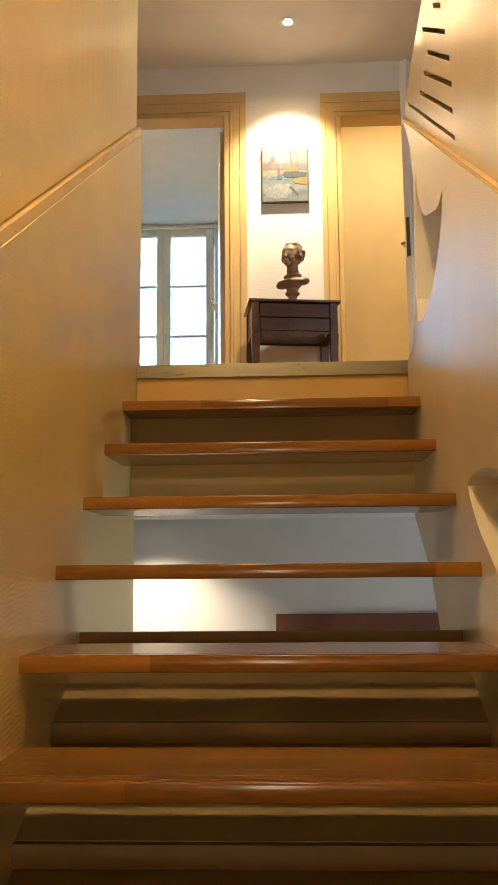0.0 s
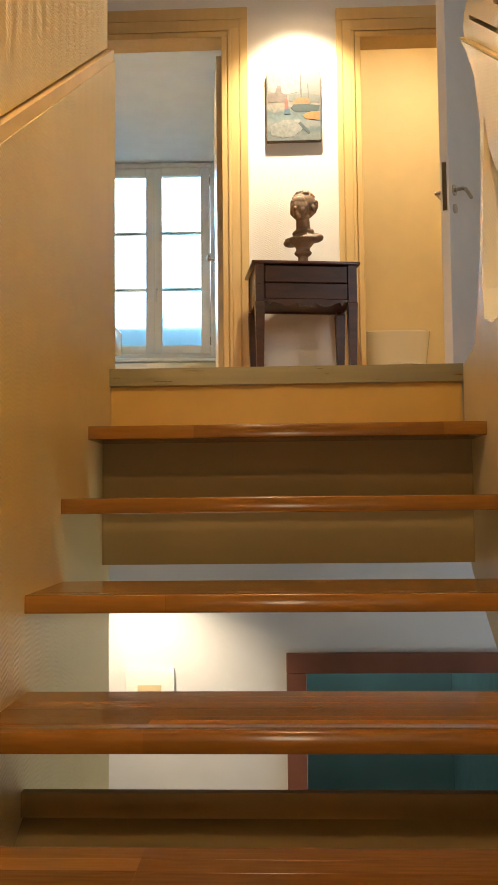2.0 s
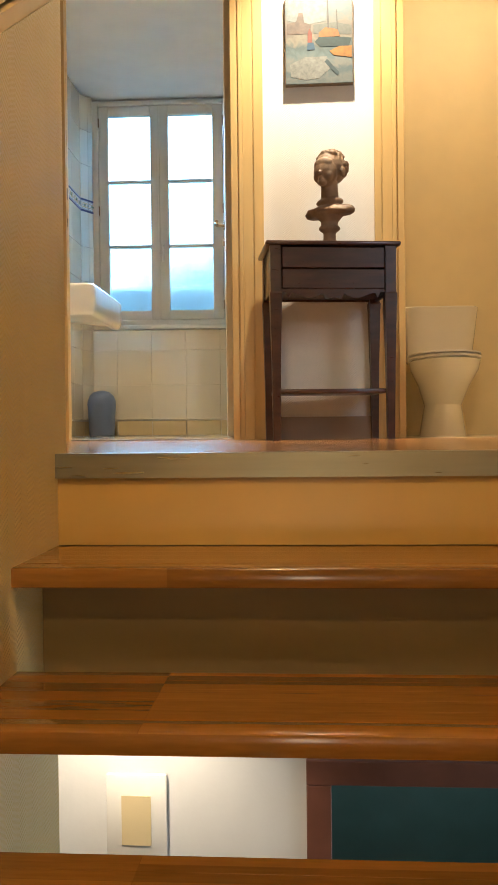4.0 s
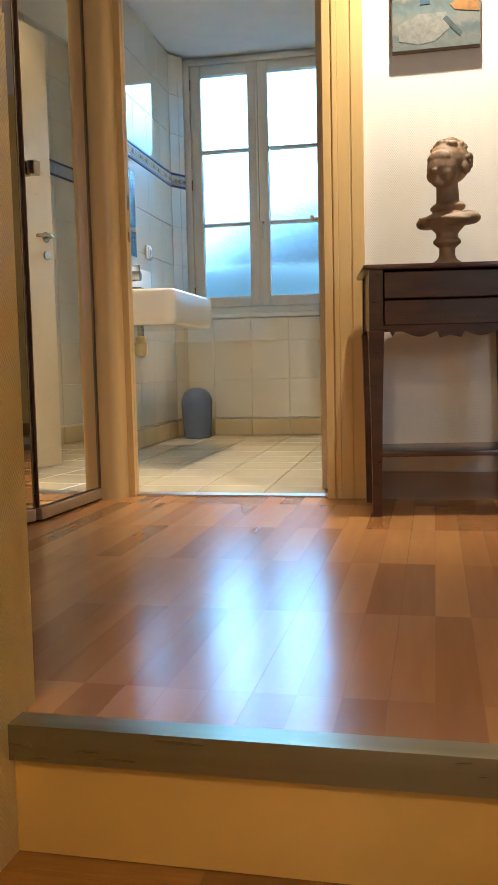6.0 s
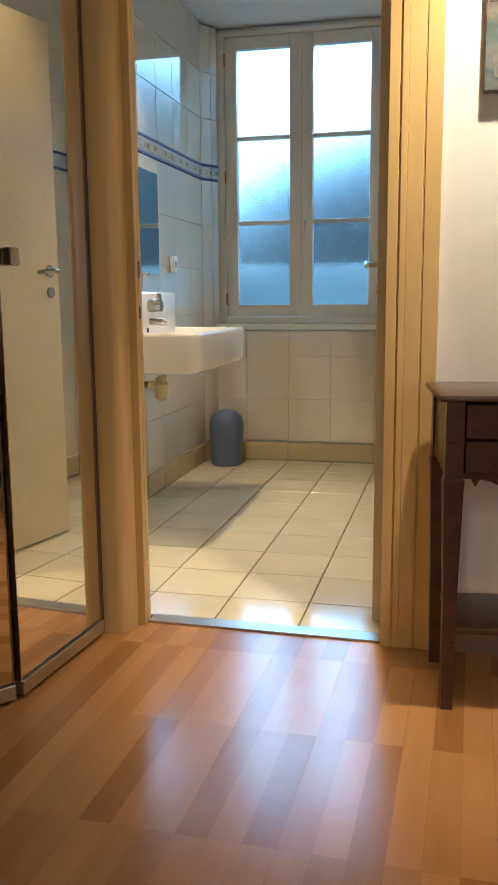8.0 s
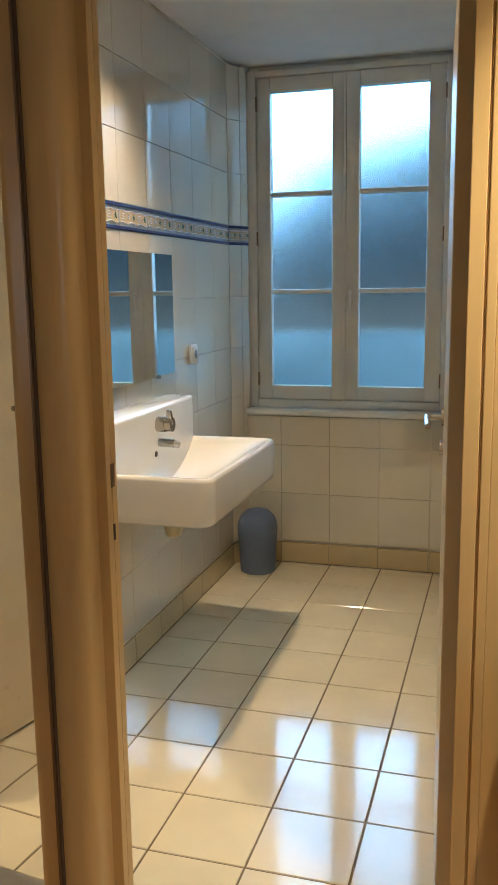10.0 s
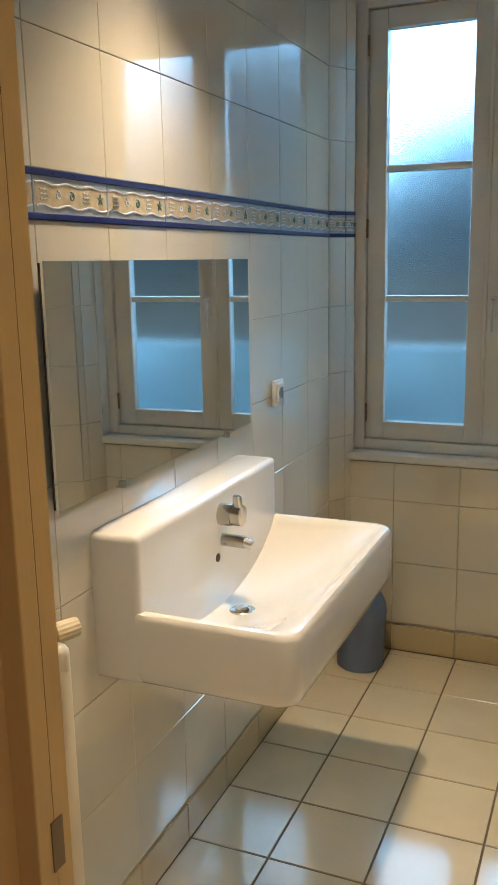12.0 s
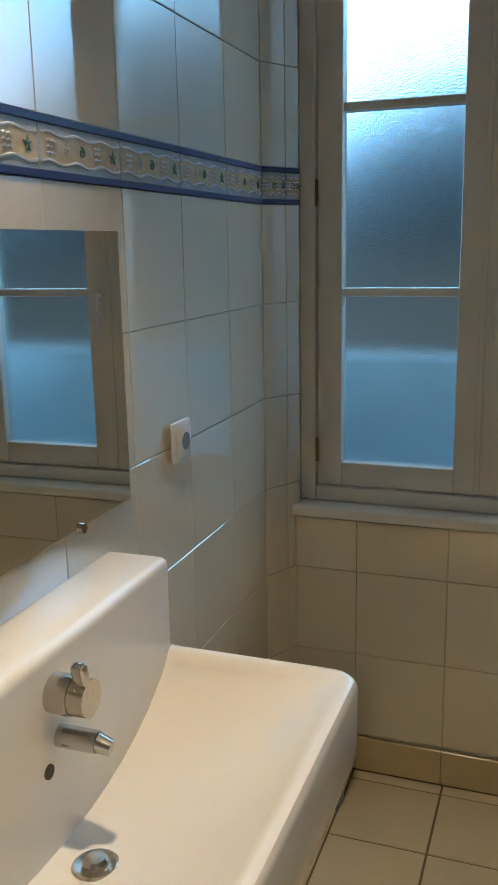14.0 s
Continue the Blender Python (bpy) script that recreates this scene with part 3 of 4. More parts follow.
table = empty("console_table", (0.092, 1.80, 0), "small dark mahogany work table with two drawers against the wall", "table")
table.rotation_euler = (0, 0, TA)


def apron(name, x0, x1, y, z0, z1, parent):
    """An apron with a scalloped lower edge."""
    bm = bmesh.new()
    n = 40
    top = [[bm.verts.new((x0 + (x1 - x0) * k / n, yy, z1)) for k in range(n + 1)] for yy in (y, y + 0.016)]
    low = []
    for yy in (y, y + 0.016):
        row = []
        for k in range(n + 1):
            u = abs(2 * k / n - 1)
            drop = 0.0 if u > 0.86 else (0.020 if u > 0.80 else (0.012 + 0.010 * math.cos((u - 0.45) * 9) if u > 0.16 else 0.026 - 0.05 * (0.16 - u)))
            row.append(bm.verts.new((x0 + (x1 - x0) * k / n, yy, z0 + 0.026 - drop)))
        low.append(row)
    for k in range(n):
        bm.faces.new((top[0][k], top[0][k + 1], low[0][k + 1], low[0][k]))
        bm.faces.new((top[1][k + 1], top[1][k], low[1][k], low[1][k + 1]))
        bm.faces.new((low[0][k], low[0][k + 1], low[1][k + 1], low[1][k]))
        bm.faces.new((top[0][k + 1], top[0][k], top[1][k], top[1][k + 1]))
    return to_object(name, bm, table_wood, parent)


hx, hy = 0.232, 0.145
box("tabletop", (-0.262, 0.262), (-0.17, 0.165), (0.750, 0.766), table_wood, table, 0.005)
for sx in (-1, 1):
    box("side_panel", (sx * hx - 0.008, sx * hx + 0.008), (-hy, hy), (0.575, 0.750), table_wood, table, 0.001)
box("back_panel", (-hx, hx), (hy - 0.012, hy), (0.575, 0.750), table_wood, table)
box("drawer_bottom", (-hx + 0.01, hx - 0.01), (-hy + 0.02, hy - 0.014), (0.583, 0.592), table_wood, table)
for z0, z1 in ((0.664, 0.744), (0.584, 0.660)):
    drawer = box("drawer", (-0.200, 0.200), (-hy - 0.012, -hy + 0.006), (z0, z1), table_wood, table, 0.003, segments=1)
    rod("keyhole", (0, -hy - 0.0135, (z0 + z1) / 2), (0, -hy - 0.011, (z0 + z1) / 2), 0.004, dark_slot, drawer, n=10)
apron("apron", -0.205, 0.205, -hy - 0.006, 0.545, 0.584, table)
for sx in (-1, 1):
    for sy in (-1, 1):
        bm = bmesh.new()
        cx, cy = sx * 0.224, sy * 0.138
        prof = ((0.018, 0.0), (0.017, 0.01), (0.021, 0.30), (0.028, 0.54), (0.030, 0.565), (0.026, 0.572), (0.026, 0.750))
        prev = None
        for w, z in prof:
            w *= 0.8
            ring = [bm.verts.new((cx + a * w, cy + b * w, z)) for a, b in ((-1, -1), (1, -1), (1, 1), (-1, 1))]
            if prev:
                for k in range(4):
                    bm.faces.new((prev[k], prev[(k + 1) % 4], ring[(k + 1) % 4], ring[k]))
            else:
                bm.faces.new(ring[::-1])
            prev = ring
        bm.faces.new(prev)
        to_object("leg", bm, table_wood, table)
box("stretcher_shelf", (-0.215, 0.215), (-0.130, 0.130), (0.182, 0.200), table_wood, table, 0.005)


def bust():
    """One closed mesh grown together by a remesh: turned socle, cut shoulders, neck and a child's plain head with curls."""
    bm = bmesh.new()

    def blob(x, y, z, rx, ry, rz, tilt=0.0):
        m = Matrix.Translation((x, y, z)) @ Matrix.Rotation(radians(tilt), 4, "X") @ Matrix.Diagonal((rx, ry, rz, 1))
        rings = []
        for j in range(11):
            f = math.pi * (0.02 + 0.96 * j / 10)
            rings.append([bm.verts.new(m @ Vector((math.sin(f) * math.cos(k * math.tau / 16), math.sin(f) * math.sin(k * math.tau / 16), math.cos(f)))) for k in range(16)])
        for a, b in zip(rings, rings[1:]):
            for k in range(16):
                bm.faces.new((a[k], b[k], b[(k + 1) % 16], a[(k + 1) % 16]))
        bm.faces.new(rings[0]), bm.faces.new(rings[-1][::-1])

    blob(0, 0.014, 0.322, 0.061, 0.072, 0.066)
    blob(0, -0.026, 0.298, 0.050, 0.046, 0.060)
    blob(0, -0.044, 0.326, 0.042, 0.024, 0.026)
    blob(0, -0.052, 0.254, 0.019, 0.020, 0.015)
    blob(0, -0.071, 0.288, 0.0075, 0.010, 0.007)
    blob(0, -0.064, 0.299, 0.0055, 0.009, 0.014, 14)
    blob(0, -0.062, 0.270, 0.014, 0.010, 0.004)
    blob(0, -0.062, 0.263, 0.013, 0.011, 0.005)
    for side in (-1, 1):
        blob(side * 0.022, -0.043, 0.280, 0.022, 0.021, 0.026)
        blob(side * 0.060, 0.006, 0.296, 0.008, 0.014, 0.021)
        blob(side * 0.064, 0.004, 0.143, 0.048, 0.036, 0.024)
    rnd = random.Random(7)
    for k in range(110):
        a, h = rnd.uniform(0, math.tau), rnd.uniform(-0.55, 1.0)
        x, y = math.sqrt(1 - h * h) * math.cos(a), math.sqrt(1 - h * h) * math.sin(a)
        if y < -0.35 and h < 0.62:
            continue
        q = rnd.uniform(0.007, 0.011)
        blob(0.060 * x, 0.016 + 0.071 * y, 0.324 + 0.065 * h, q * 1.3, q, q)
    blob(0.012, 0.086, 0.338, 0.024, 0.020, 0.024)
    blob(0.0, 0.074, 0.352, 0.018, 0.020, 0.016)
    add_rod(bm, (0, 0.008, 0.16), (0, 0.0, 0.262), 0.037, 0.033, n=24)
    blob(0, 0.004, 0.184, 0.060, 0.040, 0.020)
    blob(0, -0.010, 0.143, 0.086, 0.042, 0.030)
    add_tube(bm, [(-0.088, -0.016, 0.156), (-0.04, -0.044, 0.150), (0.03, -0.047, 0.145), (0.092, -0.020, 0.137)], 0.008, 8)
    for v in bm.verts:
        v.co.z = max(v.co.z, 0.126)
    bm.transform(Matrix.Rotation(radians(-32), 4, "Z"))
    add_lathe(bm, ((0.050, 0.0), (0.051, 0.008), (0.044, 0.016), (0.031, 0.024), (0.025, 0.036), (0.025, 0.060), (0.033, 0.066), (0.043, 0.074), (0.043, 0.083), (0.034, 0.090), (0.034, 0.104), (0.052, 0.124), (0.060, 0.136)), n=32, sy=0.85)
    return bm


statue = to_object("bust_statue", bust(), bronze, None, smooth=True)
statue.location = (0.105, 1.785, 0.7665)
fuse = statue.modifiers.new("fuse", "REMESH")
fuse.mode, fuse.voxel_size, fuse.use_smooth_shade = "VOXEL", 0.0032, True
soften = statue.modifiers.new("soften", "SMOOTH")
soften.factor, soften.iterations = 0.5, 3
tagged(statue, "brown terracotta child bust on the small dark table", "sculpture")

# ---- painting: harbour in blue, white and orange ----
art = empty("painting", (0.0725, 1.975, 1.68), "unframed harbour painting in blue, white and orange above the bust", "painting")
box("canvas", (-0.069, 0.214), (1.962, 1.988), (1.492, 1.866), material("canvas_edge", (0.22, 0.17, 0.12), 0.8), art, at=art.location, label="brown canvas edge")


def painted(name):
    m = material(name, (0.6, 0.6, 0.6), 0.6)
    n, l = m.node_tree.nodes, m.node_tree.links
    b = n["Principled BSDF"]
    geo, sep = n.new("ShaderNodeNewGeometry"), n.new("ShaderNodeSeparateXYZ")
    l.new(geo.outputs["Position"], sep.inputs[0])
    nz = n.new("ShaderNodeTexNoise")
    nz.inputs["Scale"].default_value, nz.inputs["Detail"].default_value, nz.inputs["Distortion"].default_value = 16, 5, 1.6
    l.new(geo.outputs["Position"], nz.inputs["Vector"])
    add = n.new("ShaderNodeMath")
    add.operation = "MULTIPLY_ADD"
    l.new(nz.outputs["Fac"], add.inputs[0])
    add.inputs[1].default_value = 0.12
    l.new(sep.outputs["Z"], add.inputs[2])
    rng = n.new("ShaderNodeMapRange")
    rng.inputs["From Min"].default_value, rng.inputs["From Max"].default_value = 1.55, 1.93
    l.new(add.outputs[0], rng.inputs["Value"])
    ramp = n.new("ShaderNodeValToRGB")
    # pigments scaled far down: the picture's dimmer light is put into its colour
    stops = ((0.0, (0.082, 0.100, 0.097)), (0.08, (0.118, 0.129, 0.118)), (0.16, (0.058, 0.088, 0.094)), (0.22, (0.147, 0.147, 0.129)), (0.32, (0.088, 0.123, 0.123)), (0.42, (0.053, 0.076, 0.076)), (0.50, (0.152, 0.135, 0.100)),
             (0.58, (0.100, 0.082, 0.065)), (0.66, (0.123, 0.112, 0.088)), (0.78, (0.076, 0.105, 0.112)), (0.90, (0.105, 0.126, 0.123)), (1.0, (0.088, 0.129, 0.141)))
    ramp.color_ramp.elements[0].color, ramp.color_ramp.elements[1].color = (*stops[0][1], 1), (*stops[-1][1], 1)
    for pos, c in stops[1:-1]:
        e = ramp.color_ramp.elements.new(pos)
        e.color = (*c, 1)
    l.new(rng.outputs[0], ramp.inputs["Fac"]), l.new(ramp.outputs[0], b.inputs["Base Color"])
    return m


box("picture", (-0.067, 0.212), (1.9585, 1.962), (1.494, 1.864), painted("painted_harbour"), art, at=art.location)


def daub(name, points, color, depth):
    bm = bmesh.new()
    a, c, d = art.location
    front = [bm.verts.new((-0.067 + 0.279 * u - a, 1.9585 - depth - c, 1.494 + 0.37 * v - d)) for u, v in points]
    back = [bm.verts.new((w.co.x, 1.9585 - c, w.co.z)) for w in front]
    bm.faces.new(front), bm.faces.new(back[::-1])
    for k in range(len(front)):
        bm.faces.new((front[k], front[(k + 1) % len(front)], back[(k + 1) % len(front)], back[k]))
    to_object(name, bm, material("daub_" + name, color, 0.55, vary=0.25, scale=60), art)


# daub colours are darkened likewise, in place of weaker light above the beam
daub("sky_patch", ((0.02, 0.72), (0.3, 0.66), (0.6, 0.7), (0.62, 0.9), (0.3, 0.98), (0.05, 0.95)), (0.123, 0.141, 0.135), 0.0006)
daub("far_houses", ((0.02, 0.56), (0.02, 0.68), (0.16, 0.70), (0.20, 0.80), (0.26, 0.80), (0.28, 0.69), (0.38, 0.66), (0.38, 0.56)), (0.082, 0.058, 0.044), 0.0009)
daub("far_shore", ((0.42, 0.56), (0.42, 0.66), (0.75, 0.68), (0.99, 0.64), (0.99, 0.54)), (0.071, 0.076, 0.065), 0.0009)
daub("boat_hull", ((0.44, 0.47), (0.52, 0.41), (0.95, 0.41), (0.99, 0.50), (0.7, 0.52), (0.5, 0.52)), (0.009, 0.027, 0.027), 0.0012)
daub("boat_cabin", ((0.50, 0.52), (0.50, 0.57), (0.60, 0.63), (0.78, 0.60), (0.82, 0.52)), (0.182, 0.073, 0.012), 0.0014)
daub("orange_boat", ((0.66, 0.36), (0.72, 0.31), (0.99, 0.28), (0.99, 0.41), (0.8, 0.41)), (0.229, 0.097, 0.012), 0.0016)
daub("red_figure", ((0.33, 0.46), (0.33, 0.56), (0.36, 0.62), (0.40, 0.56), (0.40, 0.46)), (0.132, 0.029, 0.015), 0.0016)
daub("blue_mark", ((0.32, 0.38), (0.33, 0.46), (0.42, 0.46), (0.44, 0.38)), (0.015, 0.050, 0.088), 0.0016)
daub("white_water", ((0.08, 0.08), (0.06, 0.22), (0.30, 0.30), (0.62, 0.30), (0.66, 0.16), (0.50, 0.06), (0.3, 0.04)), (0.162, 0.165, 0.147), 0.0008)
daub("dark_ripple", ((0.58, 0.24), (0.62, 0.27), (0.80, 0.12), (0.78, 0.08), (0.70, 0.14)), (0.029, 0.050, 0.056), 0.0012)
daub("mast", ((0.63, 0.62), (0.62, 0.95), (0.64, 0.95), (0.655, 0.62)), (0.041, 0.038, 0.035), 0.0016)
daub("mast", ((0.77, 0.6), (0.76, 0.82), (0.775, 0.82), (0.785, 0.6)), (0.041, 0.038, 0.035), 0.0016)

# ---- recessed lamps ----


def downlight(place, group="recessed ceiling lamps"):
    ob = empty("recessed_lamp", place, "round white recessed ceiling lamp, lit", "ceiling lamp", group)
    bm = bmesh.new()
    add_lathe(bm, ((0.030, -0.001), (0.048, -0.006), (0.046, 0.0), (0.030, 0.004)), n=28)
    to_object("ring", bm, plastic_white, ob, smooth=True)
    lathe("bulb", ((0.001, -0.003), (0.026, -0.002), (0.028, 0.003), (0.001, 0.004)), lamp_glow, ob, n=20)
    return ob


lamp_a = downlight((0.10, 1.556, CEIL - 0.001))
# the first copy is an added, unseen fixture for the stair fill
for p in ((-0.25, -2.3, CEIL - 0.001), (-1.28, 3.20, 2.539), (-0.62, 2.42, 2.539), (-0.55, 0.62, -0.516)):
    copy_thing(lamp_a, Matrix.Translation(p))


# ---- doors ----
def lever(parent, side, z=1.01, y=-0.66, plate=False):
    s = side
    rod("rosette", (s * 0.020, y, z), (s * 0.027, y, z), 0.025, steel, parent)
    tube("door_handle", [(s * 0.02, y, z), (s * 0.062, y, z), (s * 0.066, y + 0.03, z + 0.004), (s * 0.062, y + 0.115, z - 0.008)], 0.0085, steel, parent, n=12, label="steel lever handle")
    rod("lock_rosette", (s * 0.020, y, z - 0.085), (s * 0.030, y, z - 0.085), 0.021, steel, parent)


def door_leaf(name, hinge, turn, width, height, label, lever_z=1.01, mat=paint_door):
    """A flush leaf hung at its hinge; it runs from the hinge along its own minus y."""
    leaf = empty(name, (*hinge, 0), label, "door")
    leaf.rotation_euler = (0, 0, turn)
    box("panel", (-0.02, 0.02), (-width, 0), (0.012, height), mat, leaf, 0.002, segments=1)
    lever(leaf, 1, z=lever_z, y=-width + 0.06)
    lever(leaf, -1, z=lever_z, y=-width + 0.06)
    box("lock_plate", (-0.010, 0.010), (-width - 0.0015, -width), (0.905, 1.125), steel, leaf)
    return leaf


door_leaf("door_toilet", (1.10, 1.985), math.atan2(-0.385, 0.635), 0.72, 2.04, "white flush door standing open with steel lever handles")
door_leaf("door_bathroom", (-0.325, 2.13), radians(180 + 5.5), 0.70, 2.05, "cream flush bathroom door opened against the side", 1.10, paint_door_cream)
structure("strike_plate", aged_steel, [((-1.0185, -1.0165), (1.984, 2.000), (1.045, 1.095))], "worn metal strike plate")
structure("lock_slot", dark_slot, [((-1.0185, -1.0170), (1.987, 1.996), (0.93, 0.965))], "dark lock slot in the door jamb")

# ---- toilet ----
wc = empty("toilet", (0.73, 2.95, 0), "cream ceramic toilet with cistern against the yellow wall", "toilet")
bm = bmesh.new()
rings = []
for z, w, d in ((0.395, 0.165, 0.08), (0.41, 0.178, 0.088), (0.45, 0.185, 0.09), (0.66, 0.212, 0.095), (0.675, 0.214, 0.097), (0.695, 0.214, 0.097), (0.70, 0.208, 0.092)):
    ring = []
    for k in range(24):
        a = k * math.tau / 24
        c, s = math.cos(a), math.sin(a)
        ring.append(bm.verts.new((w * math.copysign(abs(c) ** 0.45, c), 0.185 + d * math.copysign(abs(s) ** 0.45, s), z)))
    rings.append(ring)
for a, b in zip(rings, rings[1:]):
    for k in range(24):
        bm.faces.new((a[k], a[(k + 1) % 24], b[(k + 1) % 24], b[k]))
bm.faces.new(rings[0][::-1]), bm.faces.new(rings[-1])
to_object("cistern", bm, ceramic, wc, smooth=True)
bm = bmesh.new()
rings = []
for z, w, d, oy in ((0.0, 0.12, 0.24, 0.02), (0.03, 0.115, 0.235, 0.02), (0.16, 0.095, 0.20, 0.01), (0.26, 0.13, 0.25, -0.03), (0.34, 0.172, 0.30, -0.05), (0.385, 0.182, 0.31, -0.05), (0.392, 0.176, 0.30, -0.05)):
    rings.append([bm.verts.new((w * math.cos(k * math.tau / 32), oy + d * math.sin(k * math.tau / 32), z)) for k in range(32)])
for a, b in zip(rings, rings[1:]):
    for k in range(32):
        bm.faces.new((a[k], a[(k + 1) % 32], b[(k + 1) % 32], b[k]))
bm.faces.new(rings[0][::-1]), bm.faces.new(rings[-1])
to_object("bowl", bm, ceramic, wc, smooth=True)
lathe("seat", ((0.17, 0.0), (0.185, 0.004), (0.185, 0.014), (0.18, 0.018)), plastic_white, wc, centre=(0, -0.05, 0.393), sy=1.65)
lathe("lid", ((0.17, 0.0), (0.184, 0.004), (0.183, 0.012), (0.15, 0.018)), plastic_white, wc, centre=(0, -0.05, 0.413), sy=1.65)
bin_wc = empty("floor_box", (0.44, 2.98, 0), "small pale pedal bin in the toilet room", "bin")
box("body", (-0.06, 0.06), (-0.08, 0.08), (0.0, 0.24), plastic_beige, bin_wc, 0.01)
box("lid", (-0.062, 0.062), (-0.083, 0.083), (0.24, 0.262), table_wood, bin_wc, 0.006)

# ---- bathroom window ----
YF = 4.78
win = empty("window_1", (-1.07, YF, 0.83), "white two-casement window with six frosted panes", "window")
win["kind"] = "structure"
L = win.location


def wbox(name, x, z, y=(YF, YF + 0.05), mat=paint_window, parent=None, bevel=0.003, at=None):
    return box(name, x, y, z, mat, parent or win, bevel, at=L if at is None else at, segments=2)


bm = bmesh.new()
for x, z in (((-1.590, -1.545), (0.83, 2.515)), ((-0.600, -0.555), (0.83, 2.515)), ((-1.545, -0.600), (2.485, 2.515)), ((-1.545, -0.600), (0.83, 0.872))):
    add_box(bm, [v - L.x for v in x], (0.012 - 0.03, 0.08), [v - L.z for v in z], 0.004)
part("window_frame", bm, paint_window, win, smooth=True)
for x0, x1, g0, g1 in ((-1.541, -1.091, -1.471, -1.153), (-1.085, -0.604, -1.015, -0.683)):
    sash = bmesh.new()
    for x, z in (((x0, g0), (0.875, 2.482)), ((g1, x1), (0.875, 2.482)), ((g0, g1), (2.413, 2.482)), ((g0, g1), (0.875, 0.945))):
        add_box(sash, [v - L.x for v in x], (-0.004, 0.046), [v - L.z for v in z], 0.004)
    for zb in (1.92, 1.432):
        add_box(sash, (g0 - L.x, g1 - L.x), (0.006, 0.040), (zb - 0.013 - L.z, zb + 0.011 - L.z), 0.004)
    s_ob = part("casement", sash, paint_window, win, smooth=True)
    for z0, z1 in ((0.945, 1.420), (1.443, 1.908), (1.931, 2.413)):
        pane = bmesh.new()
        add_box(pane, (g0 - L.x - 0.004, g1 - L.x + 0.004), (0.020, 0.025), (z0 - L.z - 0.004, z1 - L.z + 0.004))
        p_ob = part("pane", pane, glass_frosted, s_ob, "frosted glass pane")
        p_ob.visible_shadow = False
bm = bmesh.new()
add_box(bm, (-1.095 - L.x, -1.080 - L.x), (-0.012, -0.0045), (0.88 - L.z, 2.478 - L.z), 0.003)
part("cover_strip", bm, paint_window, win, smooth=True)
for x in (-1.543, -0.602):
    for z in (0.98, 1.70, 2.36):
        rod("hinge", (x - L.x, -0.010, z - 0.035 - L.z), (x - L.x, -0.010, z + 0.035 - L.z), 0.0055, aged_steel, win, n=10)
bm = bmesh.new()
add_box(bm, (-1.072 - L.x, -1.048 - L.x), (-0.010, -0.0045), (1.36 - L.z, 1.44 - L.z), 0.003)
hp = part("handle_plate", bm, plastic_white, win, smooth=True)
tube("handle", [(-1.060 - L.x, -0.010, 1.425 - L.z), (-1.060 - L.x, -0.040, 1.425 - L.z), (-1.060 - L.x, -0.042, 1.31 - L.z)], 0.0075, plastic_white, win, label="white window handle")
bm = bmesh.new()
add_box(bm, (-1.600, -0.545), (4.695, 4.79), (0.795, 0.829), 0.008, 3)
tagged(to_object("window_sill", bm, paint_window, None, smooth=True), "white painted window sill", kind="structure")

# ---- washbasin ----
SX0, SX1, SY0, SY1 = -1.641, -1.178, 2.925, 3.735
LX = -1.530
LB = -1.542
SC = ((SX0 + SX1) / 2, (SY0 + SY1) / 2)
sink = empty("washbasin", (-1.641, 3.33, 0.85), "wide white wall-hung ceramic washbasin with a raised back shelf", "washbasin")
S = sink.location


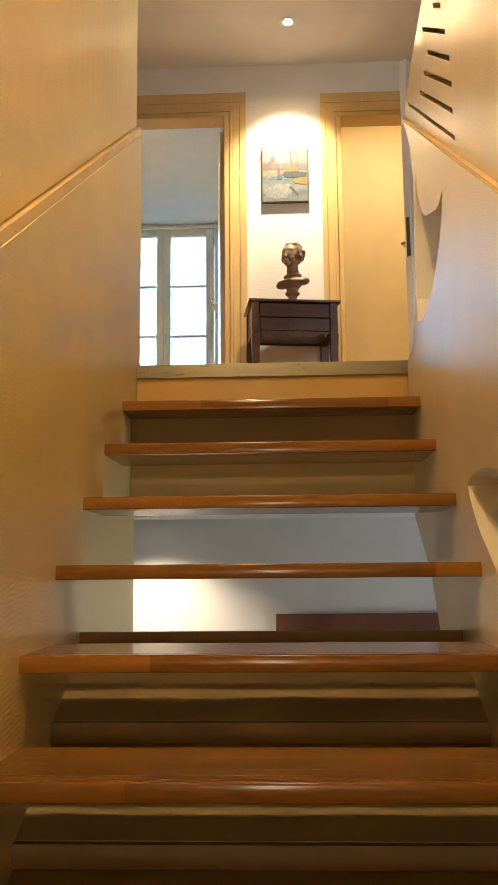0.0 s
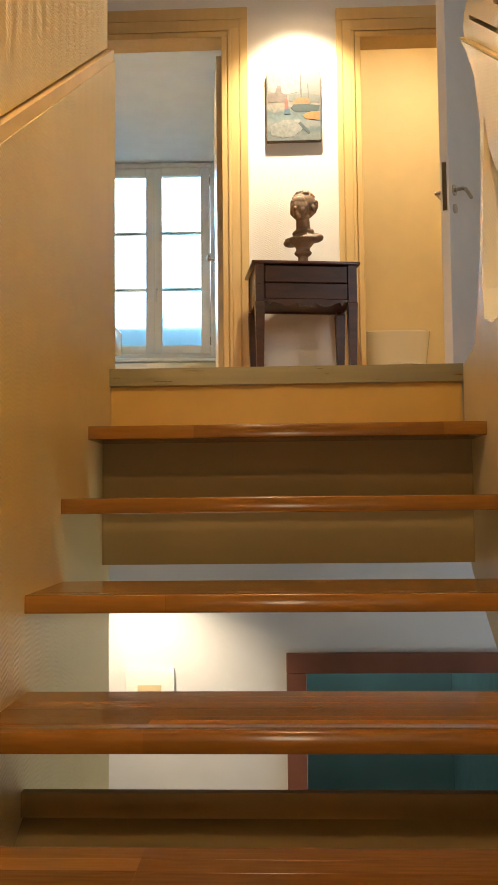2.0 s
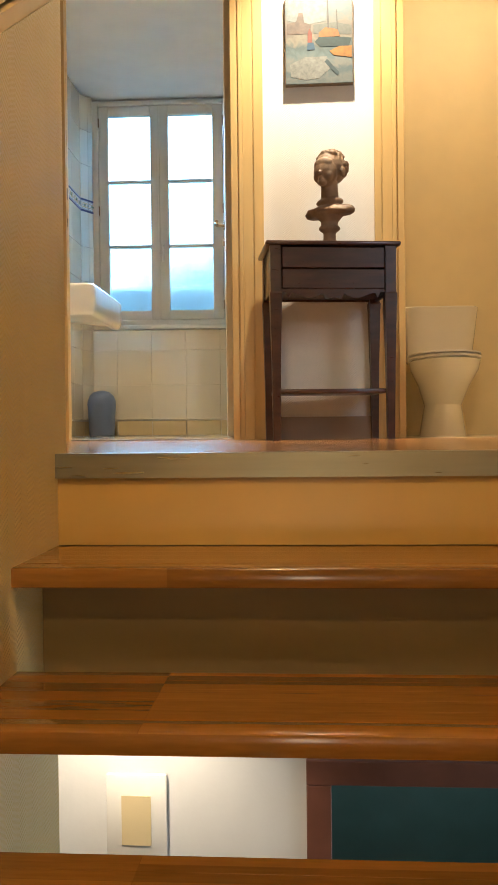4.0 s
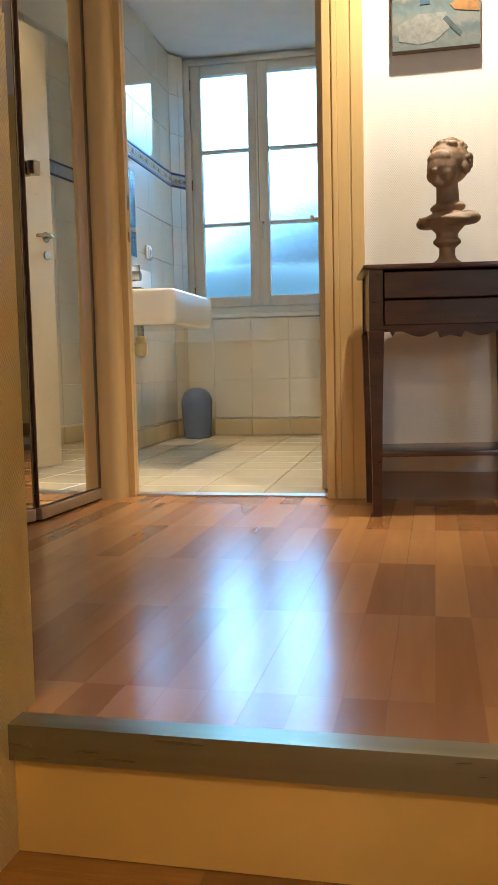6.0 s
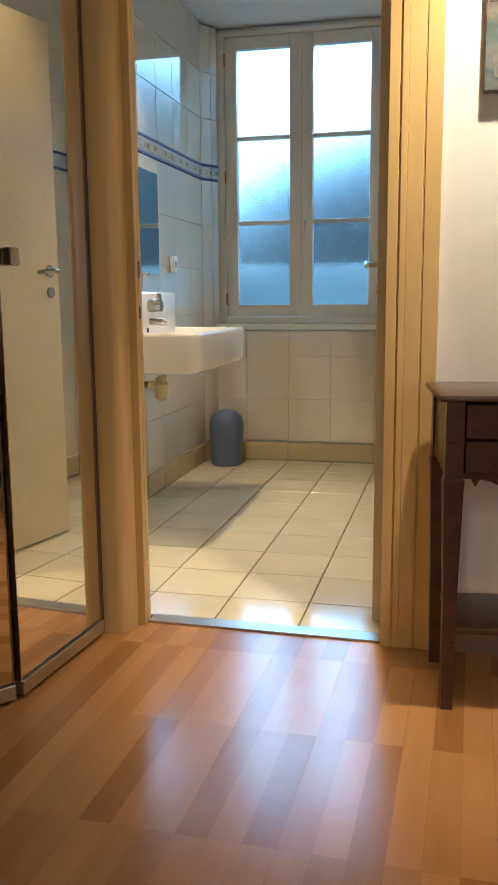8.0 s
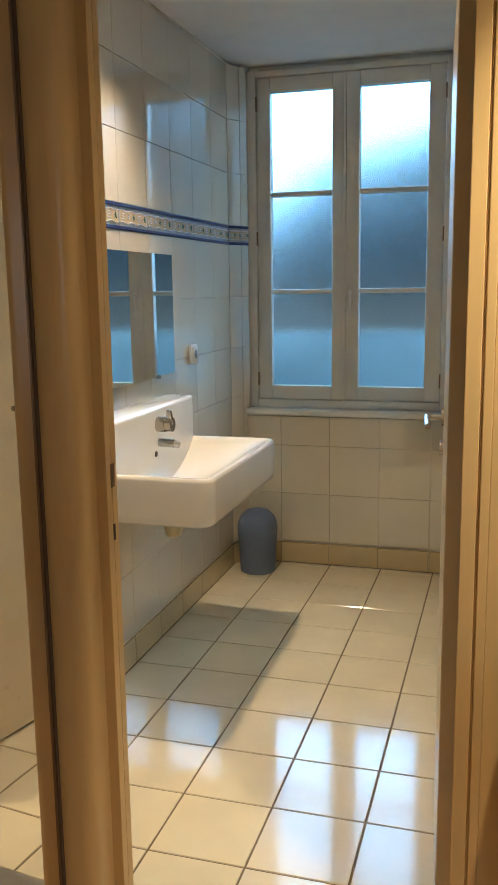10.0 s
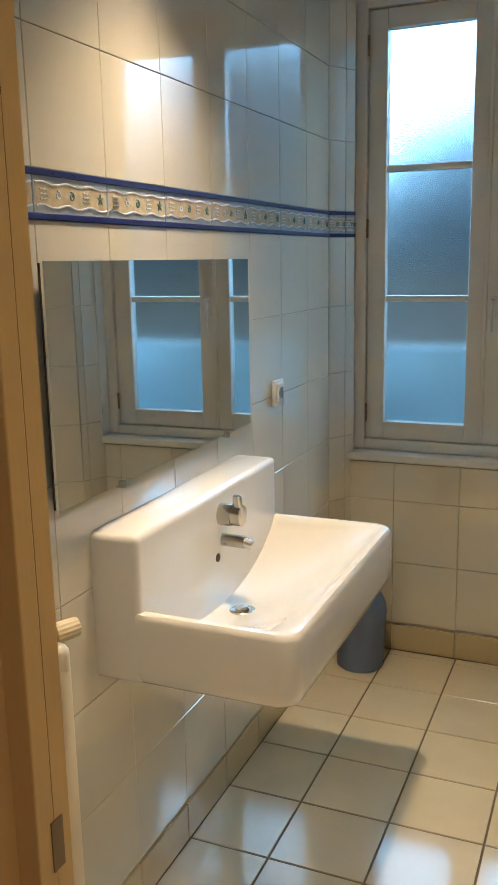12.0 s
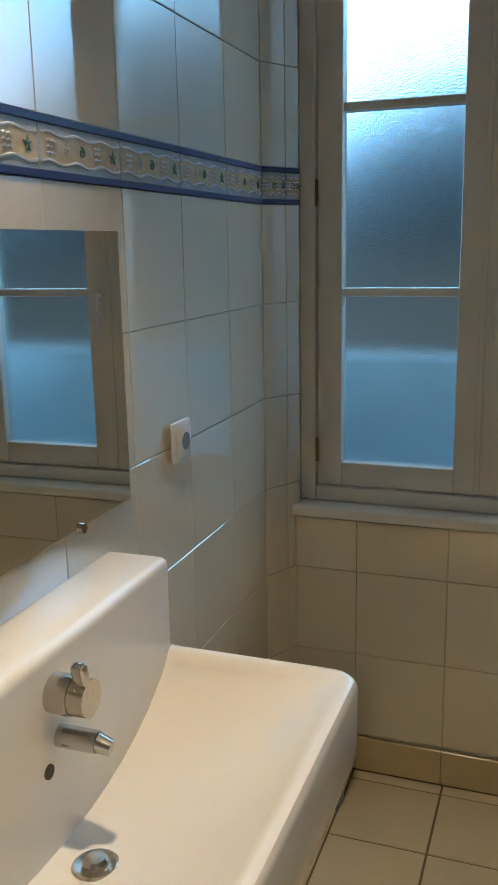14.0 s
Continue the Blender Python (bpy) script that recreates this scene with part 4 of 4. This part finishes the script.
def basin_mesh():
    bm = bmesh.new()
    DX, DY = -1.462, 3.315
    outline = []
    r = 0.045
    corners = ((SX1 - r, SY0 + r, -90), (SX1 - r, SY1 - r, 0))
    outline.append((LB, SY0))
    for k in range(1, 8):
        outline.append((LX + (SX1 - r - LB) * k / 8, SY0))
    for cx, cy, a0 in corners:
        for k in range(9):
            a = radians(a0 + 90 * k / 8)
            outline.append((cx + r * math.cos(a), cy + r * math.sin(a)))
        if a0 == -90:
            for k in range(1, 12):
                outline.append((SX1, SY0 + r + (SY1 - SY0 - 2 * r) * k / 12))
    for k in range(1, 8):
        outline.append((SX1 - r - (SX1 - r - LB) * k / 8, SY1))
    outline.append((LB, SY1))
    for k in range(1, 14):
        outline.append((LB, SY1 - (SY1 - SY0) * k / 14))
    n = len(outline)

    def height(x, y, t):
        s = abs(y - (SY0 + SY1) / 2) / ((SY1 - SY0) / 2 - 0.020)
        e = max(0.0, 1 - s ** 2.2) ** 0.75 if s < 1 else 0.0
        u = min(1.0, max(0.0, (SX1 - 0.018 - x) / 0.30))
        f = 1 - (1 - u) ** 2.0
        return 0.848 - 0.135 * e * min(1.0, f * 1.02)

    rings = []
    for t in (0.0, 0.012, 0.03, 0.05, 0.08, 0.12, 0.17, 0.23, 0.30, 0.38, 0.47, 0.57, 0.67, 0.77, 0.86, 0.93):
        ring = []
        for x, y in outline:
            px, py = x + (DX - x) * t, y + (DY - y) * t
            z = height(px, py, t)
            if t == 0.0 and x > LB + 0.001:
                z = 0.844
            ring.append(bm.verts.new((px, py, z)))
        rings.append(ring)
    outer = []
    for z, inset in ((0.835, -0.004), (0.715, -0.003), (0.694, 0.002), (0.682, 0.014), (0.678, 0.03)):
        ring = []
        for x, y in outline:
            px = x if x <= LB + 0.001 else x + (-inset if x > SC[0] else 0)
            dy = inset * (1 if y < SC[1] else -1) if abs(y - SC[1]) > 0.3 else 0
            ring.append(bm.verts.new((px, y + dy, z)))
        outer.append(ring)
    stack = outer[::-1] + rings
    for a, b in zip(stack, stack[1:]):
        for k in range(n):
            bm.faces.new((a[k], a[(k + 1) % n], b[(k + 1) % n], b[k]))
    bm.faces.new(rings[-1]), bm.faces.new(outer[-1][::-1])
    bm.transform(Matrix.Translation(-S))
    return bm


part("basin", basin_mesh(), ceramic, sink, smooth=True)
bm = bmesh.new()
add_box(bm, (SX0 - 0.030 - S.x, LX - S.x), (SY0 - 0.002 - S.y, SY1 + 0.002 - S.y), (0.682 - S.z, 1.02 - S.z), 0.016, 4)
part("back_shelf", bm, ceramic, sink, smooth=True)
lathe("drain_ring", ((0.018, 0.0), (0.031, 0.001), (0.034, 0.004), (0.030, 0.007), (0.020, 0.004)), steel, sink, centre=(-1.462 - S.x, 3.315 - S.y, 0.711 - S.z))
lathe("drain_plug", ((0.019, 0.0), (0.019, 0.008), (0.014, 0.013), (0.004, 0.014)), steel, sink, centre=(-1.462 - S.x, 3.315 - S.y, 0.714 - S.z))
rod("overflow_hole", (LX - S.x - 0.002, 3.318 - S.y, 0.846 - S.z), (LX - S.x + 0.0025, 3.318 - S.y, 0.846 - S.z), 0.011, dark_slot, sink)
mixer = empty("mixer_tap", (LX, 3.345, 0.955), "brushed steel wall mixer with round knob and short spout", "tap")
M = mixer.location
rod("rosette", (0, 0, 0), (0.034, 0, 0), 0.029, steel, mixer, n=32)
rod("knob", (0.034, 0, 0), (0.060, 0, 0), 0.027, steel, mixer, n=32)
bm = bmesh.new()
add_box(bm, (0.040, 0.062), (-0.008, 0.008), (0.0, 0.058), 0.005, 3)
bm.transform(Matrix.Rotation(radians(14), 4, "X"))
part("lever", bm, steel, mixer, smooth=True)
tube("spout", [(0, 0.005, -0.070), (0.060, 0.010, -0.073)], 0.0165, steel, mixer, n=20)
rod("spout_tip", (0.058, 0.010, -0.073), (0.080, 0.012, -0.080), 0.0145, steel, mixer, r2=0.012)
trap = empty("basin_trap", (-1.47, 3.32, 0.6775), "beige plastic bottle trap with dark wall pipe under the washbasin", "pipe")
rod("tailpiece", (0, 0, -0.05), (0, 0, 0), 0.018, steel, trap)
lathe("trap_cup", ((0.012, -0.150), (0.030, -0.140), (0.036, -0.115), (0.036, -0.075), (0.028, -0.068), (0.026, -0.045), (0.02, -0.04)), plastic_beige, trap, n=24)
rod("elbow", (0, 0, -0.085), (-0.060, -0.0, -0.080), 0.020, plastic_beige, trap)
rod("wall_pipe", (-0.055, 0, -0.080), (-0.174, 0, -0.078), 0.016, aged_steel, trap)

# ---- mirror, socket, bin, radiator ----
glass = empty("wall_mirror", (-1.63, 3.28, 1.10), "frameless rectangular mirror held by small clips above the washbasin", "mirror")
G = glass.location
glass.rotation_euler = (0, 0, radians(0.8))
box("glass", (-1.627, -1.621), (2.776, 3.782), (1.108, 1.591), mirror_mat, glass, at=G)
box("backing", (-1.6345, -1.627), (2.779, 3.779), (1.111, 1.588), dark_slot, glass, at=G)
for y in (3.02, 3.60):
    rod("clip", (-1.634 - G.x, y - G.y, 1.106 - G.z), (-1.615 - G.x, y - G.y, 1.106 - G.z), 0.009, steel, glass, n=14)
sock = empty("power_socket", (-1.636, 4.02, 1.165), "white wall socket beside the mirror", "socket")
box("plate", (0, 0.010), (-0.041, 0.041), (-0.043, 0.043), plastic_white, sock, 0.003)
box("insert", (0.010, 0.017), (-0.030, 0.030), (-0.032, 0.032), plastic_white, sock, 0.004)
rod("cup", (0.0165, 0.0, 0), (0.0182, 0.0, 0), 0.019, material("socket_grey", (0.22, 0.23, 0.25), 0.4), sock)
dustbin = empty("waste_bin", (-1.492, 4.535, 0), "blue-grey plastic bin with a domed swing lid in the corner", "bin")
lathe("body", ((0.084, 0.0), (0.091, 0.006), (0.098, 0.15), (0.102, 0.21), (0.102, 0.222)), plastic_blue, dustbin)
lathe("lid", ((0.103, 0.222), (0.104, 0.232), (0.100, 0.262), (0.086, 0.296), (0.058, 0.322), (0.020, 0.334), (0.002, 0.335)), plastic_blue, dustbin)
radiator = empty("radiator", (-1.56, 2.40, 0), "cream cast-iron column radiator on the tiled wall", "radiator")
for k in range(8):
    y = (k - 3.5) * 0.058
    box("section_head", (-0.070, 0.070), (y - 0.021, y + 0.021), (0.862, 0.925), radiator_paint, radiator, 0.020, segments=4)
    box("section_foot", (-0.070, 0.070), (y - 0.021, y + 0.021), (0.130, 0.190), radiator_paint, radiator, 0.020, segments=4)
    for x in (-0.050, 0.0, 0.050):
        box("column", (x - 0.018, x + 0.018), (y - 0.019, y + 0.019), (0.165, 0.888), radiator_paint, radiator, 0.012, segments=3)
for z in (0.160, 0.893):
    rod("nipple_pipe", (0, -0.21, z), (0, 0.21, z), 0.014, radiator_paint, radiator)
for y in (-0.203, 0.203):
    rod("foot", (0, y, 0), (0, y, 0.14), 0.018, radiator_paint, radiator)
rod("vent_plug", (0.03, 0.15, 0.920), (0.03, 0.15, 0.936), 0.008, steel, radiator)
rod("connector", (0.0, 0.215, 0.900), (0.0, 0.238, 0.905), 0.013, radiator_paint, radiator)
rod("valve_nut", (0.0, 0.232, 0.905), (0.004, 0.256, 0.912), 0.018, aged_steel, radiator, n=6)
tube("supply_pipe", [(-0.004, 0.245, 0.905), (-0.045, 0.248, 0.905), (-0.066, 0.248, 0.900)], 0.009, radiator_paint, radiator)
bm = bmesh.new()
rims = []
for z, q in ((0.0, 0.016), (0.003, 0.019), (0.044, 0.0175), (0.048, 0.015)):
    rims.append([bm.verts.new((q * (1 + 0.07 * (k % 4 > 1)) * math.cos(k * math.tau / 56), q * (1 + 0.07 * (k % 4 > 1)) * math.sin(k * math.tau / 56), z)) for k in range(56)])
for a, b in zip(rims, rims[1:]):
    for k in range(56):
        bm.faces.new((a[k], a[(k + 1) % 56], b[(k + 1) % 56], b[k]))
bm.faces.new(rims[0][::-1]), bm.faces.new(rims[-1])
to_knob = Matrix.Translation((0.006, 0.256, 0.914)) @ Vector((0.55, 0.80, 0.10)).to_track_quat("Z", "Y").to_matrix().to_4x4()
bm.transform(to_knob)
valve = part("valve_knob", bm, plastic_beige, radiator, "ribbed beige plastic valve knob", smooth=True)
rod("knob_recess", to_knob @ Vector((0, 0, 0.0485)), to_knob @ Vector((0, 0, 0.0495)), 0.006, dark_slot, valve)

# ---- outside, seen blurred through the frosted panes ----
structure("parapet", parapet_paint, [((-2.6, 0.6), (5.20, 5.28), (0.85, 1.20)), ((-2.6, 0.6), (5.0, 5.6), (0.80, 0.86))], "pale parapet outside the window")
glow = material("sky_glow", (0.8, 0.9, 1.0))
gb = glow.node_tree.nodes["Principled BSDF"]
gb.inputs["Emission Color"].default_value, gb.inputs["Emission Strength"].default_value = (0.42, 0.70, 1.0, 1), 11.0
structure("backdrop", glow, [((-150, 150), (140, 141), (-6, 120))], "bright overcast sky")
ground = structure("ground", foliage, [((-60, 60), (5.7, 200), (-5.2, -5.0))], "garden ground")
house = empty("neighbour_house", (6, 22, -5), "stone house with a steep dark slate roof, far outside the window", "house")
bm = bmesh.new()
add_box(bm, (-16, 10), (0, 9), (0, 6.6))
part("wall", bm, outside_wall, house)
bm = bmesh.new()
rv = [bm.verts.new(p) for p in ((-16.5, -0.5, 6.4), (10.5, -0.5, 6.4), (10.5, 9.5, 6.4), (-16.5, 9.5, 6.4), (-12.5, 4.0, 10.4), (2.0, 4.0, 14.0))]
for q in ((0, 1, 5, 4), (1, 2, 5), (2, 3, 4, 5), (3, 0, 4), (3, 2, 1, 0)):
    bm.faces.new([rv[i] for i in q])
part("roof", bm, slate, house, "dark slate roof")

# ---- tiles and planks ----
TP, TW = 0.267, 0.2585


def tile_mesh(name, w, h, d, mat, bevel=0.0015):
    bm = bmesh.new()
    add_box(bm, (0, w), (0, h), (0, d))
    top = [e for e in bm.edges if all(v.co.z > d - 1e-6 for v in e.verts)]
    bmesh.ops.bevel(bm, geom=top, offset=bevel, segments=1, affect="EDGES")
    bmesh.ops.recalc_face_normals(bm, faces=bm.faces)
    me = bpy.data.meshes.new(name)
    bm.to_mesh(me)
    bm.free()
    me.materials.append(mat)
    return me


mesh_cache = {}


def tile(name, parent, mat, origin, ex, ey, w, h, gap=0.003, d=0.008, jitter=0.0, bevel=0.0015):
    """A tile with its face along ex and ey; its back lies at the origin's plane."""
    if w < 0.012 or h < 0.012:
        return None
    key = (name, mat.name, round(w, 4), round(h, 4))
    if key not in mesh_cache:
        mesh_cache[key] = tile_mesh(name, w - gap, h - gap, d, mat, bevel)
    ob = new(name, mesh_cache[key])
    ex, ey = Vector(ex).normalized(), Vector(ey).normalized()
    ez = ex.cross(ey)
    m = Matrix((ex, ey, ez)).transposed().to_4x4()
    if jitter:
        m = m @ Euler((random.uniform(-jitter, jitter), random.uniform(-jitter, jitter), 0)).to_matrix().to_4x4()
    ob.matrix_world = Matrix.Translation(Vector(origin) + ex * gap / 2 + ey * gap / 2) @ m
    ob.parent = parent
    return ob


def spans(lo, hi, phase, pitch):
    """Cuts lo..hi at phase + k * pitch."""
    cuts = [lo]
    k = math.ceil((lo - phase) / pitch + 1e-6)
    while phase + k * pitch < hi - 1e-4:
        cuts.append(phase + k * pitch)
        k += 1
    return list(zip(cuts, cuts[1:] + [hi]))


bath_floor = structure("floor_bathroom", grout, [((-1.655, 0.20), (2.05, 4.72), (-0.012, -0.0035))], "cream tiled bathroom floor with brown joints")
for x0, x1 in spans(-1.645, 0.19, -1.4105, TP):
    for y0, y1 in spans(2.052, 4.71, 2.263, TP):
        tile("floor_tile", bath_floor, floor_tile, (x0, y0, -0.008), (1, 0, 0), (0, 1, 0), x1 - x0, y1 - y0, gap=0.006, jitter=0.0006)

ROWS = [(0.122, 0.380), (0.380, 0.638), (0.638, 0.895), (0.895, 1.152), (1.152, 1.409), (1.409, 1.668), (1.762, 2.015), (2.015, 2.270), (2.270, 2.525)]


def tiled_face(name, start, along, length, phase, low=0.0, high=2.54, border=True, label=""):
    """Wall tiles on a vertical face that begins at start and runs along a direction; the room lies on its right."""
    holder = new(name)
    tagged(holder, label, kind="structure")
    d = Vector((along[0], along[1], 0)).normalized()
    n_up = Vector((0, 0, 1))
    sx, sy = start

    def put(kind, mat, a, b, z0, z1, **k):
        o = Vector((sx, sy, z0)) + d * a
        return tile(kind, holder, mat, o, d, n_up, b - a, z1 - z0, **k)

    for a, b in spans(0, length, phase, TW):
        if low < 0.01:
            put("skirting_tile", skirt_tile, a, b, 0.0, 0.112, d=0.010, gap=0.0045)
        for z0, z1 in ROWS:
            if z1 > low + 0.02 and z0 < high - 0.02:
                put("wall_tile", wall_tile, a, b, max(z0, low), min(z1, high), gap=0.0011, jitter=0.0016)
        if border and high > 1.7:
            put("border_tile", border_tile, a, b, 1.668, 1.762, gap=0.002, d=0.008)
    if low < 0.01:
        put("skirting_line", border_blue, 0, length, 0.111, 0.1225, gap=0.0005, d=0.0135)
    if border and high > 1.7:
        for z0, z1, mt, dd in ((1.668, 1.681, border_blue, 0.0125), (1.749, 1.762, border_blue, 0.0125), (1.681, 1.685, border_pale, 0.0115), (1.745, 1.749, border_pale, 0.0115)):
            put("border_line", mt, 0, length, z0, z1, gap=0.0, d=dd)
    return holder


left_face = tiled_face("tiles_left", (BX - 0.008, 2.10), (0, 1), 2.505, 3.062 - 2.10, label="cream glazed square wall tiles with a blue patterned border")
facet = Vector((-1.590 - BX, 4.712 - 4.607, 0))
corner_face = tiled_face("tiles_corner_left", (BX - 0.006, 4.607), facet, facet.length + 0.02, 5.0, label="narrow strip of cream wall tiles beside the window")
tiled_face("tiles_window", (-1.600, BW + 0.008), (1, 0), 1.10, 0.192, high=0.792, border=False, label="cream wall tiles under the window")
tiled_face("tiles_corner_right", (-0.548, 4.716), (0.05, -0.11), 0.122, 5.0, label="narrow strip of cream wall tiles beside the window")
tiled_face("tiles_slanting", (-0.498, 4.607), (0.70, -0.36), 0.79, 0.12, label="cream wall tiles on the slanting wall")
tiled_face("tiles_right", (0.205, 4.26), (0, -1), 2.16, 0.1, label="cream wall tiles on the side wall")
structure("wall_slanting_core", grout_wall, [((0.0, 0.2), (4.40, 4.8), (0, 2.54))], "bathroom corner wall")
box("window_side_trim", (-1.607, -1.590), (4.712, 4.80), (0.829, 2.54), paint_window, kind="structure")
box("window_side_trim", (-0.555, -0.538), (4.70, 4.80), (0.829, 2.54), paint_window, kind="structure")


def border_relief(holder, origin, d, length, phase):
    """Raised wavy lines and small shells, waves and stars on each border tile."""
    d = Vector((*d, 0)).normalized()
    out = Vector((0, 0, 1)).cross(d) * -1
    sand, wave, star = bmesh.new(), bmesh.new(), bmesh.new()

    def p(a, z, h):
        return Vector((*origin, 0)) + d * a + out * h + Vector((0, 0, z))

    for a0, a1 in spans(0, length, phase, TW):
        w = a1 - a0
        if w < 0.05:
            continue
        steps = 18
        rows = ([], [])
        for k in range(steps + 1):
            a = a0 + 0.006 + (w - 0.012) * k / steps
            wob = 0.0035 * math.sin(k / steps * math.tau * 3)
            rows[0].append(p(a, 1.694 + wob, 0.0094))
            rows[1].append(p(a, 1.736 + wob * 0.8, 0.0094))
        for row in rows:
            for u, v in zip(row, row[1:]):
                add_rod(wave, u, v, 0.0023, n=5)
        lo, hi = [[sand.verts.new(q - out * 0.0006) for q in row] for row in rows]
        for k in range(steps):
            sand.faces.new((lo[k], lo[k + 1], hi[k + 1], hi[k]))
        for j, f in enumerate((0.12, 0.30, 0.48, 0.68, 0.88)):
            a = a0 + w * f
            if j in (1, 2):
                for k in range(12):
                    t0, t1 = k / 12 * math.tau * 1.3, (k + 1) / 12 * math.tau * 1.3
                    r0, r1 = 0.003 + 0.006 * k / 12, 0.003 + 0.006 * (k + 1) / 12
                    add_rod(wave if j == 1 else star, p(a + r0 * math.cos(t0), 1.715 + r0 * math.sin(t0), 0.0105), p(a + r1 * math.cos(t1), 1.715 + r1 * math.sin(t1), 0.0105), 0.0016, n=5)
            elif j in (0, 3):
                for row in (-0.009, 0, 0.009):
                    for k in range(4):
                        add_rod(wave, p(a - 0.012 + 0.006 * k, 1.715 + row + 0.0022 * (k % 2), 0.0105), p(a - 0.006 + 0.006 * k, 1.715 + row + 0.0022 * ((k + 1) % 2), 0.0105), 0.0016, n=5)
            else:
                for k in range(5):
                    t = k * math.tau / 5 + 0.3
                    add_rod(star, p(a, 1.715, 0.0105), p(a + 0.012 * math.cos(t), 1.715 + 0.012 * math.sin(t), 0.0105), 0.003, 0.001, n=6)
    for nm, bmx, mt in (("border_band", sand, border_sand), ("border_waves", wave, border_pale), ("border_motifs", star, border_green)):
        o = to_object(nm, bmx, mt, holder)
        o["kind"] = "stuff"


border_relief(left_face, (BX - 0.008, 2.10), (0, 1), 2.505, 3.062 - 2.10)
border_relief(corner_face, (BX - 0.006, 4.607), facet[:2], facet.length + 0.02, 5.0)

planks = structure("floor_landing", dark_slot, [((-1.98, 1.9), (0.031, 1.99), (-0.0078, -0.0072))], "laminated wood strip floor")
row = 0
x = -1.95
while x < 1.2:
    off = (row * 0.437) % PL
    for y0, y1 in spans(0.032, 1.988, 0.032 - PL + off, PL):
        tile("floor_plank", planks, floor_wood, (x, y0, -0.007), (1, 0, 0), (0, 1, 0), PW, y1 - y0, gap=0.0002, d=0.007, bevel=0.0001)
    x += PW
    row += 1

# the bathroom stands at a slight angle to the stair
turn = Matrix.Translation((-1.07, 4.78, 0)) @ Matrix.Rotation(radians(1.02), 4, "Z") @ Matrix.Translation((1.07, -4.78, 0))
TURNED = ("wall_bathroom_left", "wall_window_lower", "wall_window_sides", "wall_bathroom_right", "ceiling_bathroom", "floor_bathroom", "tiles_", "wall_slanting_core", "window_", "washbasin", "mixer_tap",
          "basin_trap", "wall_mirror", "power_socket", "waste_bin", "radiator", "parapet")
for ob in list(scene.objects):
    if ob.parent is None and ob.name.startswith(TURNED):
        ob.matrix_basis = turn @ ob.matrix_basis
